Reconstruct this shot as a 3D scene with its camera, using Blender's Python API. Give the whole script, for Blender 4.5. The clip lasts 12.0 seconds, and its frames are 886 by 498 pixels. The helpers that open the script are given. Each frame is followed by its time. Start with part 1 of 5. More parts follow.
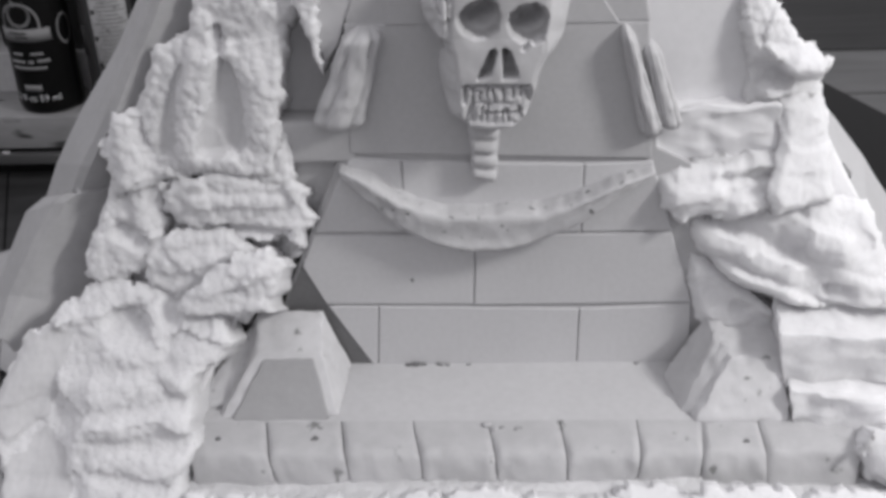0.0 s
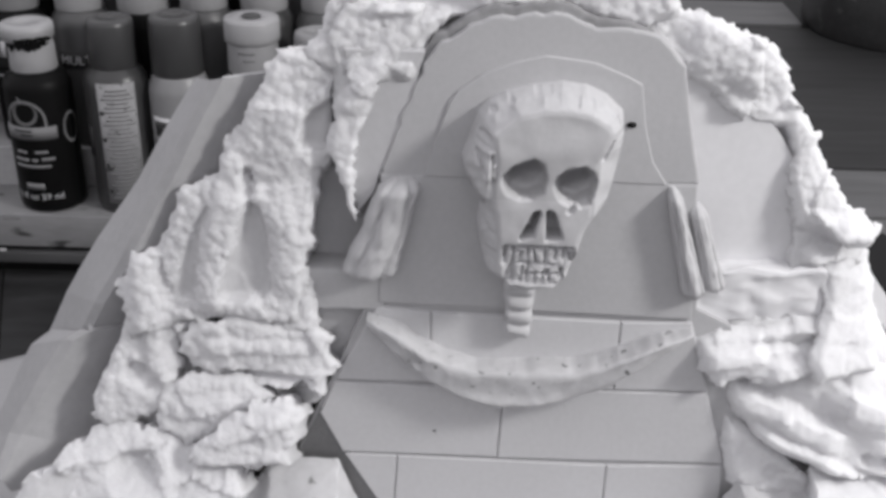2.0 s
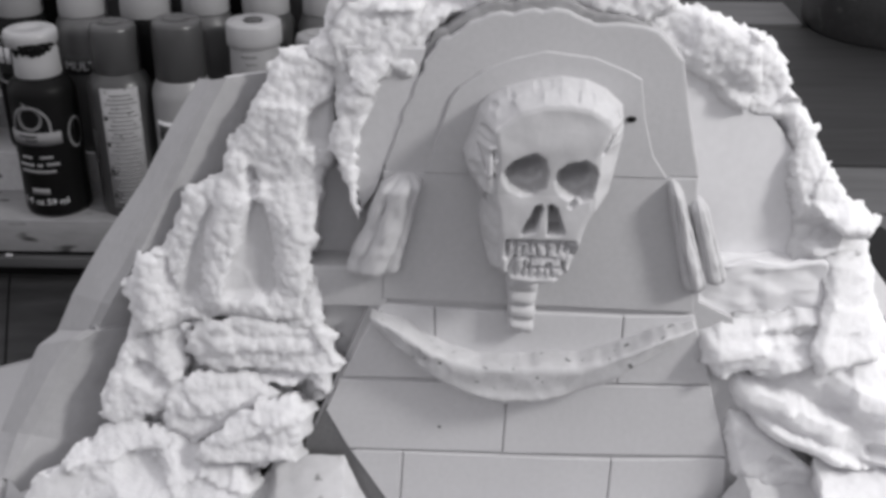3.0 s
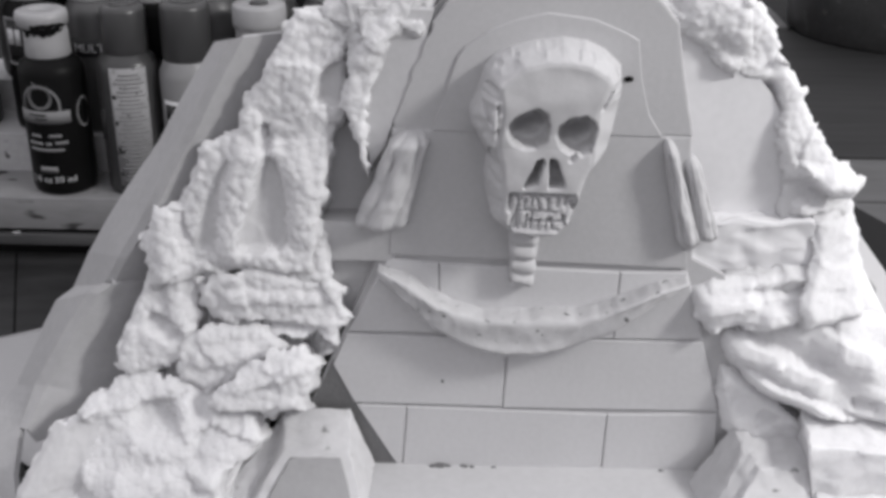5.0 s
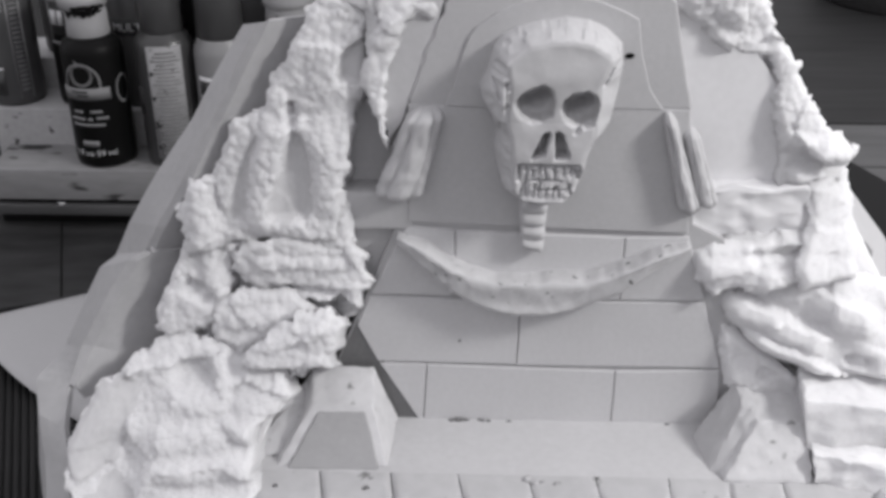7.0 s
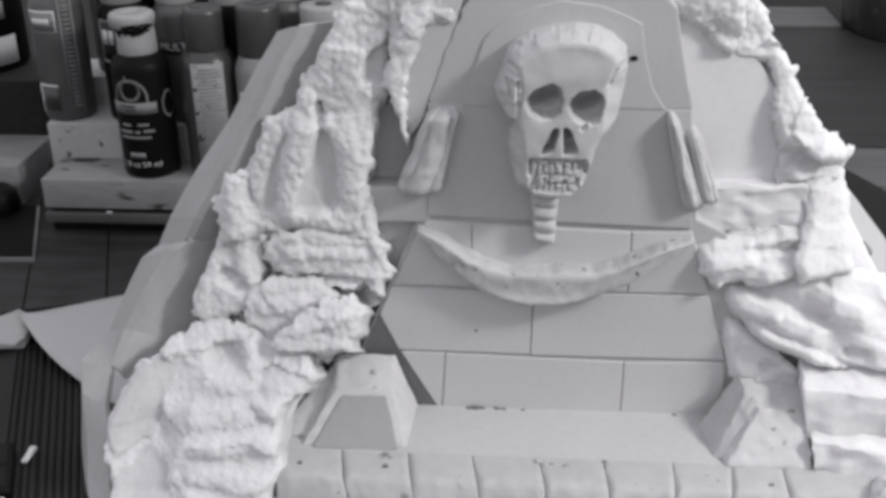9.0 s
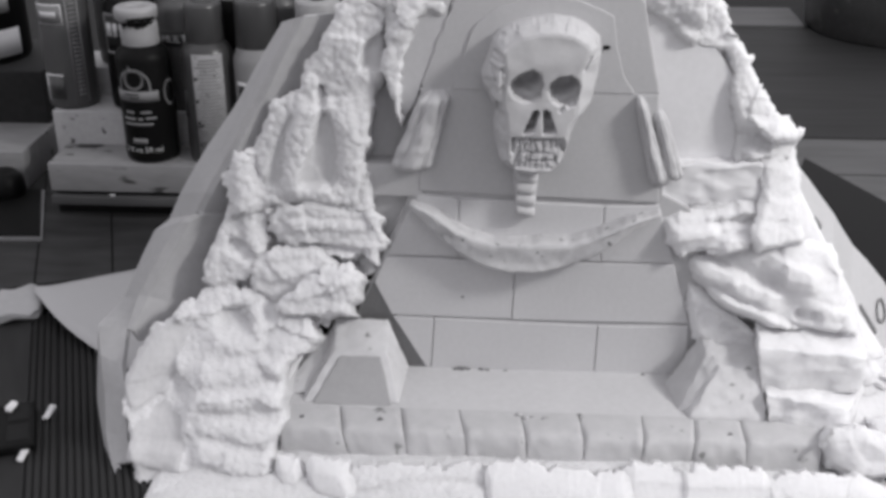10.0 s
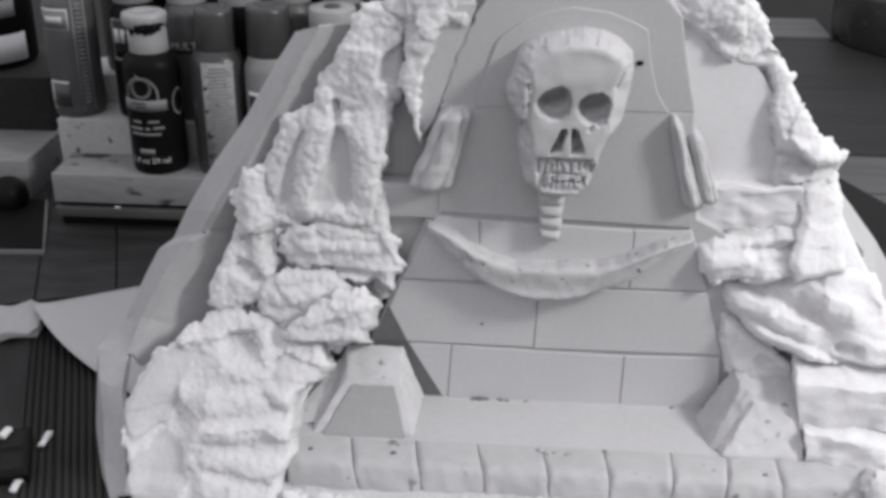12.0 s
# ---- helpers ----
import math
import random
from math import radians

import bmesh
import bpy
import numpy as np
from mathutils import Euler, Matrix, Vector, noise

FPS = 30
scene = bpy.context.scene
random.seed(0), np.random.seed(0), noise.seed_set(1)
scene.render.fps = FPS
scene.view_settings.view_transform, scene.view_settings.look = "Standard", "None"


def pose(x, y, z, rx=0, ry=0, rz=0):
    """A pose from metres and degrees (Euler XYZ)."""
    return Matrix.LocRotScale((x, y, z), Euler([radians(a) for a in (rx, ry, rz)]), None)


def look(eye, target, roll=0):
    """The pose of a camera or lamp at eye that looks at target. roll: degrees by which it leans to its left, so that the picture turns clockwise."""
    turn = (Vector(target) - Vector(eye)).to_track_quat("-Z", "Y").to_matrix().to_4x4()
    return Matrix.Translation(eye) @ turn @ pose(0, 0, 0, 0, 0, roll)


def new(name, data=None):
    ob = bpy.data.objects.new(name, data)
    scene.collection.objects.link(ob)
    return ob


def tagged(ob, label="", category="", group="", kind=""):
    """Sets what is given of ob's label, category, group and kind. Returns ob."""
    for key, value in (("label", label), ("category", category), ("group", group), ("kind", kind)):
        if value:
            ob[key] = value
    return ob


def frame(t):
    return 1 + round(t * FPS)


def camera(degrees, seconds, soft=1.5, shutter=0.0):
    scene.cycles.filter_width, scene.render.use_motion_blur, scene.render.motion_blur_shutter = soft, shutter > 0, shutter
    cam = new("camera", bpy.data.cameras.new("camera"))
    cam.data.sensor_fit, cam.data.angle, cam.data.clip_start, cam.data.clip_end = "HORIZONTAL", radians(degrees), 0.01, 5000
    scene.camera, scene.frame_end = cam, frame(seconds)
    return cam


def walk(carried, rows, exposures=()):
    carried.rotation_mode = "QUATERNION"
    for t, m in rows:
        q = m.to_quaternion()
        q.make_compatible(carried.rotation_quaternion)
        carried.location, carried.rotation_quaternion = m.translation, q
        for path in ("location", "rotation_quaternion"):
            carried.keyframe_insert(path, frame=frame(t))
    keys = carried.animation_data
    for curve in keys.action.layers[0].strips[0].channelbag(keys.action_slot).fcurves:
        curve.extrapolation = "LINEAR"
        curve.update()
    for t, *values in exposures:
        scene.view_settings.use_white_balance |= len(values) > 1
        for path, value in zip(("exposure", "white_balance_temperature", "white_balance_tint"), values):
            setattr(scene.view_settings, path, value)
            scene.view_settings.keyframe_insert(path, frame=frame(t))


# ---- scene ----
# A tabletop foam model of a ruined temple, with a shelf of craft paint behind it.
# Plans are in decimetres from the foot of the temple wall (x right, y away, z up from
# the terrace); DM lays them into the world, in metres, with the table at z = 0.
cam = camera(43, 12.0, soft=3.7, shutter=0.5)
walk(cam, [
    (0, look((0.0407, -0.3481, 0.2719), (0.0335, -0.1759, 0.1705), -1.90)),
    (0.5, look((0.0371, -0.3425, 0.2745), (0.0303, -0.1675, 0.1780), -1.08)),
    (1, look((0.0259, -0.3217, 0.2958), (0.0235, -0.1472, 0.1982), 0.51)),
    (1.5, look((0.0242, -0.3194, 0.2938), (0.0210, -0.1426, 0.2004), 0.89)),
    (2, look((0.0210, -0.3186, 0.2933), (0.0184, -0.1416, 0.2002), 1.14)),
    (2.5, look((0.0228, -0.3195, 0.2940), (0.0191, -0.1426, 0.2007), 0.52)),
    (3, look((0.0216, -0.3226, 0.2915), (0.0182, -0.1451, 0.1995), 0.36)),
    (5, look((0.0159, -0.3466, 0.2800), (0.0149, -0.1675, 0.1910), 1.00)),
    (5.5, look((0.0149, -0.3517, 0.2825), (0.0141, -0.1732, 0.1923), 1.04)),
    (6, look((0.0136, -0.3566, 0.2873), (0.0129, -0.1791, 0.1951), 0.98)),
    (6.5, look((0.0164, -0.3610, 0.2945), (0.0137, -0.1851, 0.1994), 0.41)),
    (7, look((0.0243, -0.3698, 0.2924), (0.0167, -0.1936, 0.1980), -0.39)),
    (7.5, look((0.0301, -0.3795, 0.2861), (0.0181, -0.2025, 0.1938), -0.97)),
    (9.5, look((0.0368, -0.4252, 0.2869), (0.0210, -0.2456, 0.2003), -0.87)),
    (10, look((0.0334, -0.4477, 0.2940), (0.0223, -0.2679, 0.2071), -0.17)),
    (10.5, look((0.0339, -0.4469, 0.2899), (0.0222, -0.2669, 0.2037), -0.14)),
    (11, look((0.0303, -0.4356, 0.2863), (0.0177, -0.2554, 0.2005), 0.03)),
    (11.5, look((0.0282, -0.4248, 0.2869), (0.0146, -0.2447, 0.2011), 0.14)),
    (12, look((0.0283, -0.4203, 0.2896), (0.0152, -0.2403, 0.2035), 0.27)),
], exposures=[(0, -0.14), (0.5, -0.09), (1.0, 0.02), (1.5, 0.08), (3.0, 0.06), (5.0, 0.06), (6.5, 0.03), (7.7, 0.02), (9.3, -0.03), (12.0, -0.03)])

# ---- light ----
world = bpy.data.worlds.new("room_light")
world.use_nodes = True
scene.world = world
bg = world.node_tree.nodes["Background"]
bg.inputs["Color"].default_value = (1.0, 0.985, 1.03, 1)
nodes, links = world.node_tree.nodes, world.node_tree.links
where = nodes.new("ShaderNodeTexCoord")
split = nodes.new("ShaderNodeSeparateXYZ")
rise = nodes.new("ShaderNodeMapRange")
rise.inputs["From Min"].default_value, rise.inputs["From Max"].default_value = 0.0, 1.0
rise.inputs["To Min"].default_value, rise.inputs["To Max"].default_value = 0.58, 1.02
links.new(where.outputs["Generated"], split.inputs[0])
links.new(split.outputs["Z"], rise.inputs["Value"])
links.new(rise.outputs["Result"], bg.inputs["Strength"])


def area_lamp(name, eye, target, size, power):
    data = bpy.data.lights.new(name, "AREA")
    data.shape, data.size, data.energy = "DISK", size, power
    data.color = (1.0, 0.99, 0.98)
    ob = new(name, data)
    ob.matrix_world = look(eye, target)
    return ob


area_lamp("desk_lamp", (0.66, -0.27, 0.56), (0.06, 0.0, 0.05), 0.13, 4.9)
scene.view_settings.exposure = 0.0

# ---- helpers ----
TABLE = -0.15
DM = Matrix.Translation((0, 0, 0.015)) @ Matrix.Scale(0.1, 4)


def at(x, y, z):
    return DM @ Vector((x, y, z))


def thing(name, base, label, category, group="", turn=0.0):
    ob = new(name)
    ob.empty_display_size = 0.01
    ob.matrix_world = Matrix.Translation(at(*base)) @ pose(0, 0, 0, 0, 0, turn)
    return tagged(ob, label, category, group)


def link(name, bm, material, smooth=True):
    me = bpy.data.meshes.new(name)
    bm.to_mesh(me)
    bm.free()
    me.materials.append(material)
    if smooth:
        me.polygons.foreach_set("use_smooth", [True] * len(me.polygons))
    return new(name, me)


def part(name, bm, material, parent, label="", smooth=True, local=False):
    """One mesh under a thing. Plans are in decimetres, from the plan's origin, or local to the thing's base."""
    if local:
        bm.transform(Matrix.Scale(0.1, 4))
    else:
        bm.transform(DM)
    ob = link(name, bm, material, smooth)
    ob.parent = parent
    if not local:
        up = parent
        m = Matrix.Identity(4)
        while up:
            m = up.matrix_basis @ up.matrix_parent_inverse @ m if up.type != "EMPTY" else up.matrix_basis @ m
            up = up.parent
        ob.matrix_parent_inverse = m.inverted()
    return tagged(ob, label)


def whole(name, bm, material, label, category, group="", kind="", smooth=True):
    """One mesh that is a thing by itself."""
    bm.transform(DM)
    return tagged(link(name, bm, material, smooth), label, category, group, kind)


def box(x0, x1, y0, y1, z0, z1, bevel=0.012, seg=2, bm=None):
    out = bmesh.new()
    bmesh.ops.create_cube(out, size=1)
    out.transform(Matrix.Translation(((x0 + x1) / 2, (y0 + y1) / 2, (z0 + z1) / 2)) @ Matrix.Diagonal((x1 - x0, y1 - y0, z1 - z0, 1)))
    if bevel:
        bmesh.ops.bevel(out, geom=list(out.edges), offset=bevel, segments=seg, affect="EDGES", profile=0.6)
    return out


def prism(points, y0, y1, bevel=0.012, seg=2):
    """A panel with an outline in x and z, from depth y0 to y1."""
    out = bmesh.new()
    front = [out.verts.new((x, y0, z)) for x, z in points]
    back = [out.verts.new((x, y1, z)) for x, z in points]
    out.faces.new(front)
    out.faces.new(back[::-1])
    for a in range(len(points)):
        b = (a + 1) % len(points)
        out.faces.new((front[b], front[a], back[a], back[b]))
    bmesh.ops.recalc_face_normals(out, faces=out.faces)
    if bevel:
        rim = [e for e in out.edges if all(v in front for v in e.verts)]
        bmesh.ops.bevel(out, geom=rim, offset=bevel, segments=seg, affect="EDGES", profile=0.6)
    return out


def lathe(profile, steps=40, bm=None):
    out = bm or bmesh.new()
    rings = []
    for r, z in profile:
        rings.append([out.verts.new((r * math.cos(2 * math.pi * k / steps), r * math.sin(2 * math.pi * k / steps), z)) for k in range(steps)])
    for a, b in zip(rings, rings[1:]):
        for k in range(steps):
            out.faces.new((a[k], a[(k + 1) % steps], b[(k + 1) % steps], b[k]))
    out.faces.new(rings[0][::-1])
    out.faces.new(rings[-1])
    return out


# ---- materials ----
def material(name, base, rough=0.7, vary=0.12, scale=25.0, bump=0.2, fine=220.0, spots=0.0, spot_scale=60.0, spot_colour=(0.1, 0.1, 0.1), sheen=0.3, stretch=(1, 1, 1), beads=0.0, inner=0.0):
    """Base colour with stains at one scale, grain at another and a fine relief; scale is waves a metre."""
    m = bpy.data.materials.new(name)
    m.use_nodes = True
    n, l = m.node_tree.nodes, m.node_tree.links
    shader = n["Principled BSDF"]
    shader.inputs["Roughness"].default_value = rough
    shader.inputs["Specular IOR Level"].default_value = sheen
    if inner:
        shader.inputs["Subsurface Weight"].default_value = inner
        shader.inputs["Subsurface Radius"].default_value = (1, 1, 1)
        shader.inputs["Subsurface Scale"].default_value = 0.013
    where = n.new("ShaderNodeTexCoord")
    squash = n.new("ShaderNodeMapping")
    squash.inputs["Scale"].default_value = stretch
    l.new(where.outputs["Object"], squash.inputs["Vector"])

    def waves(s, detail):
        t = n.new("ShaderNodeTexNoise")
        t.inputs["Scale"].default_value = s
        t.inputs["Detail"].default_value = detail
        l.new(squash.outputs["Vector"], t.inputs["Vector"])
        return t

    big, small = waves(scale, 4), waves(fine, 6)
    both = n.new("ShaderNodeMath")
    both.operation = "ADD"
    l.new(big.outputs["Fac"], both.inputs[0])
    l.new(small.outputs["Fac"], both.inputs[1])
    ramp = n.new("ShaderNodeMapRange")
    ramp.inputs["From Min"].default_value, ramp.inputs["From Max"].default_value = 0.6, 1.4
    ramp.inputs["To Min"].default_value, ramp.inputs["To Max"].default_value = 1 - vary, 1 + vary
    l.new(both.outputs[0], ramp.inputs["Value"])
    tone = n.new("ShaderNodeMix")
    tone.data_type, tone.blend_type = "RGBA", "MULTIPLY"
    tone.inputs["Factor"].default_value = 1
    tone.inputs["A"].default_value = (*base, 1)
    l.new(ramp.outputs["Result"], tone.inputs["B"])
    last = tone
    if spots:
        dots = waves(spot_scale, 3)
        cut = n.new("ShaderNodeMapRange")
        cut.inputs["From Min"].default_value, cut.inputs["From Max"].default_value = 0.66 - spots * 0.1, 0.72 - spots * 0.1
        l.new(dots.outputs["Fac"], cut.inputs["Value"])
        last = n.new("ShaderNodeMix")
        last.data_type = "RGBA"
        last.inputs["B"].default_value = (*spot_colour, 1)
        l.new(cut.outputs["Result"], last.inputs["Factor"])
        l.new(tone.outputs["Result"], last.inputs["A"])
    l.new(last.outputs["Result"], shader.inputs["Base Color"])
    relief = n.new("ShaderNodeBump")
    relief.inputs["Strength"].default_value = bump
    relief.inputs["Distance"].default_value = 0.0018 if beads else 0.001
    if beads:
        bead = n.new("ShaderNodeTexVoronoi")
        bead.inputs["Scale"].default_value = beads
        l.new(squash.outputs["Vector"], bead.inputs["Vector"])
        l.new(bead.outputs["Distance"], relief.inputs["Height"])
        relief.invert = True
    else:
        l.new(small.outputs["Fac"], relief.inputs["Height"])
    l.new(relief.outputs["Normal"], shader.inputs["Normal"])
    return m


def grey(v):
    return (v, v * 0.995, v * 1.015)


FOAM = material("carved_grey_foam", grey(0.43), 0.75, 0.06, 30, 0.10, 500)
# One even tone for the wall blocks, lighter than the panels above them.
BLOCK_FOAM = material("lighter_grey_foam", grey(0.51), 0.75, 0.06, 26, 0.10, 500)
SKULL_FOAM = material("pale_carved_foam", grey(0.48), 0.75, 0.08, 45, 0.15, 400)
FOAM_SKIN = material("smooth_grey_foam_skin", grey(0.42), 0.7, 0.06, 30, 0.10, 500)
PALE_FOAM = material("pale_smooth_foam", grey(0.66), 0.75, 0.05, 18, 0.12, 300)
TERRACE_FOAM = material("rubbed_terrace_foam", grey(0.48), 0.75, 0.07, 24, 0.15, 350)
PEDESTAL_FOAM = material("chipped_pedestal_foam", grey(0.54), 0.8, 0.12, 40, 0.5, 200, spots=0.01, spot_scale=150, spot_colour=(0.25, 0.25, 0.25))
STONE_FOAM = material("worn_stone_foam", grey(0.44), 0.8, 0.09, 60, 0.45, 180, spots=0.02, spot_scale=150, spot_colour=(0.2, 0.2, 0.2))
LEDGE_FOAM = material("chipped_foam", grey(0.48), 0.8, 0.12, 70, 0.5, 220, spots=0.003, spot_scale=300, spot_colour=(0.14, 0.14, 0.14))
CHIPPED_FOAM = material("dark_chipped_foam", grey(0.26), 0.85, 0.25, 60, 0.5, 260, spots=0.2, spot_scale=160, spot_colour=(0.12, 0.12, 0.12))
# Darker foam tone: the shade on the pedestal's front face, put into the colour.
SHADED_PANEL_FOAM = material("shade_toned_foam_face", grey(0.33), 0.75, 0.06, 30, 0.10, 500)
DARK_PLANK = material("dark_grained_wood", grey(0.022), 0.6, 0.45, 10, 0.3, 120, stretch=(0.12, 1, 1), sheen=0.2)
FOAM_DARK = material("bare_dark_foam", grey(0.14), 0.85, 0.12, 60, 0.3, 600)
WHITE_FOAM = material("broken_white_foam", grey(0.63), 0.7, 0.05, 40, 0.40, 900, beads=330, inner=0.5)
CUT_FOAM = material("cut_white_foam", grey(0.67), 0.65, 0.06, 40, 0.35, 420, inner=0.55)
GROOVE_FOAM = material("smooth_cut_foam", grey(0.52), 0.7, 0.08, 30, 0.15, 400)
CARD = material("grey_foam_board", grey(0.38), 0.7, 0.09, 22, 0.15, 300)
PALE_BOARD = material("pale_printed_board", grey(0.44), 0.6, 0.05, 22, 0.1, 300)
PAPER = material("white_paper", grey(0.40), 0.6, 0.03, 20, 0.05, 400)
WOOD = material("dark_stained_wood", grey(0.008), 0.6, 0.6, 12, 0.3, 120, stretch=(0.15, 1, 1), sheen=0.12)
WOOD_RIB = material("ribbed_dark_wood", grey(0.021), 0.6, 0.4, 12, 0.3, 160, stretch=(1, 0.15, 1), sheen=0.15)
PLANK_WOOD = material("scuffed_dark_wood", grey(0.030), 0.55, 0.7, 9, 0.3, 90, stretch=(0.3, 1, 1), sheen=0.2)
BLOCK_WOOD = material("dull_grey_wood", grey(0.022), 0.7, 0.3, 18, 0.2, 200, sheen=0.15)
WOOD_LIGHT = material("worn_grey_wood", grey(0.085), 0.55, 0.35, 12, 0.3, 120, stretch=(0.15, 1, 1))
RACK_WORN = material("worn_whitewashed_wood", grey(0.20), 0.6, 0.22, 14, 0.2, 200, spots=0.08, spot_scale=110, spot_colour=(0.05, 0.05, 0.05), stretch=(0.3, 1, 1))
RACK_PAINT = material("white_painted_wood", grey(0.35), 0.6, 0.14, 18, 0.15, 300, spots=0.05, spot_scale=120, spot_colour=(0.06, 0.06, 0.06))
BLACK = material("black_plastic", grey(0.005), 0.45, 0.2, 30, 0.05, 300, sheen=0.1)
GREY_PLASTIC = material("grey_paint_plastic", grey(0.04), 0.35, 0.06, 20, 0.03, 200, sheen=0.5)
MID_PLASTIC = material("mid_grey_plastic", grey(0.07), 0.4, 0.06, 20, 0.03, 200, sheen=0.5)
PALE_PLASTIC = material("pale_plastic", grey(0.22), 0.4, 0.06, 20, 0.03, 200, sheen=0.5)
DARK_CAP = material("dark_grey_cap", grey(0.045), 0.35, 0.06, 20, 0.03, 200, sheen=0.5)
WHITE_CAP = material("white_cap", grey(0.30), 0.4, 0.06, 20, 0.05, 200, sheen=0.5)
PRINT = material("pale_print", grey(0.55), 0.6, 0.05, 40, 0.0, 300)
LABEL_GREY = material("worn_paper_label", grey(0.26), 0.6, 0.15, 60, 0.0, 300, spots=0.25, spot_scale=160, spot_colour=(0.05, 0.05, 0.05))
PRINT_DARK = material("dark_print", grey(0.03), 0.6, 0.05, 40, 0.0, 300)
PRINT_FAINT = material("faint_print", grey(0.10), 0.6, 0.3, 90, 0.0, 300)
PRINT_GREY = material("grey_print", grey(0.18), 0.6, 0.1, 60, 0.0, 300)
BUTTON = material("dull_black_rubber", grey(0.012), 0.6, 0.2, 40, 0.05, 300, sheen=0.1)
METAL = material("dark_enamel", grey(0.045), 0.3, 0.3, 30, 0.05, 200, sheen=0.6, spots=0.3, spot_scale=90, spot_colour=(0.09, 0.09, 0.09))

# ---- table and background ----
ground = whole("table", box(-9, 9, -9, 14, TABLE - 0.35, TABLE, 0), WOOD, "dark stained wooden work table with worn planks", "table", kind="structure", smooth=False)

for k in range(-4, 5):
    plank = box(0.43 * k + 0.006, 0.43 * k + 0.424, -0.55, 1.95, 0.0, 0.006, 0.002, 1)
    plank.transform(Matrix.Translation((-2.09, 1.67, TABLE - 0.001)) @ Matrix.Rotation(radians(18.8), 4, "Z"))
    part("plank", plank, PLANK_WOOD, ground, smooth=False)

# ---- shapes ----
def along(px, pz, x0, z0, x1, z1):
    """Distance from a point to a line's stretch."""
    dx, dz = x1 - x0, z1 - z0
    t = min(1, max(0, ((px - x0) * dx + (pz - z0) * dz) / (dx * dx + dz * dz + 1e-9)))
    return math.hypot(px - x0 - t * dx, pz - z0 - t * dz)


def smooth_step(a, b, v):
    t = min(1, max(0, (v - a) / (b - a)))
    return t * t * (3 - 2 * t)


def inside(pts, x, z):
    odd = False
    for (x0, z0), (x1, z1) in zip(pts, pts[1:] + pts[:1]):
        if (z0 > z) != (z1 > z) and x < (x1 - x0) * (z - z0) / (z1 - z0) + x0:
            odd = not odd
    return odd


# ---- temple wall ----
temple = thing("temple_wall", (0.44, 0.1, TABLE), "grey carved foam temple wall with an arched top", "model temple")
part("core", prism([(-0.36, TABLE), (1.40, TABLE), (1.30, 0.28), (1.12, 0.84), (1.0, 0.9), (0.94, 1.36), (-0.03, 1.36), (-0.08, 0.9), (-0.34, 0.28)], 0.012, 0.2, 0), FOAM, temple, smooth=False)
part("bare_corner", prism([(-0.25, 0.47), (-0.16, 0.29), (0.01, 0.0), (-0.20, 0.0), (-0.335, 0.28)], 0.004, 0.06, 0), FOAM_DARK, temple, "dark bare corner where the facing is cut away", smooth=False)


def block(points):
    return part("wall_block", prism(points, 0.0, 0.1, 0.004, 1), BLOCK_FOAM, temple, smooth=False)


G = 0.002
block([(-0.172, 0.278), (0.016 - G, 0.275), (-0.002 - G, 0.0), (-0.017, 0.0)])
block([(0.016 + G, 0.275), (0.758 - G, 0.256), (0.755 - G, 0.0), (-0.002 + G, 0.0)])
block([(0.758 + G, 0.256), (1.163, 0.270), (1.19, 0.0), (0.755 + G, 0.0)])
block([(-0.200, 0.582), (0.380 - G, 0.574), (0.368 - G, 0.281), (-0.178, 0.286), (-0.253, 0.452)])
block([(0.380 + G, 0.574), (1.074, 0.574), (1.168, 0.280), (0.368 + G, 0.277)])
block([(-0.050, 0.888), (0.128 - G, 0.872), (0.128 - G, 0.592), (-0.198, 0.592)])
block([(0.128 + G, 0.87), (0.756 - G, 0.850), (0.753 - G, 0.582), (0.128 + G, 0.588)])
block([(0.756 + G, 0.850), (0.988, 0.858), (1.076, 0.584), (0.753 + G, 0.582)])
part("upper_panel", prism([(-0.035, 1.365), (0.945, 1.355), (0.985, 0.87), (-0.045, 0.905)], -0.004, 0.1, 0.006), FOAM, temple, smooth=False)
ARCH = [(-0.05, 1.36), (-0.035, 1.40), (0.02, 1.56), (0.085, 1.73), (0.12, 1.80), (0.19, 1.835), (0.235, 1.875), (0.32, 1.895), (0.5, 1.915), (0.55, 1.89), (0.6, 1.865), (0.70, 1.855), (0.785, 1.815), (0.865, 1.73), (0.895, 1.58), (0.925, 1.45), (0.95, 1.355)]
rim = []
for (x0, z0), (x1, z1) in zip(ARCH, ARCH[1:]):
    for k in range(6):
        x, z = x0 + (x1 - x0) * k / 6, z0 + (z1 - z0) * k / 6
        worn = 0.25 + 0.75 * smooth_step(0.75, 0.60, x)
        rim.append((x + 0.012 * worn * noise.noise((x * 30, z * 30, 1)), z + 0.010 * worn * noise.noise((x * 30, z * 30, 8))))
rim.append(ARCH[-1])
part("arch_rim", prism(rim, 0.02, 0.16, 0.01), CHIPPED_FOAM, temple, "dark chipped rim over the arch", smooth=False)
face = []
for x, z in rim:
    d = Vector((x - 0.45, z - 1.36))
    f = 1 - smooth_step(0.80, 0.62, x) * (0.022 + 0.03 * max(0, (z - 1.6) / 0.3) + 0.012 * noise.noise((x * 18, z * 18, 4))) + 0.004 * smooth_step(0.62, 0.80, x)
    face.append((0.45 + d.x * f, 1.36 + d.y * (f if z > 1.4 else 1)))
part("arch_border", prism(face, 0.0, 0.12, 0.008), FOAM, temple, "broad border of the arch", smooth=False)
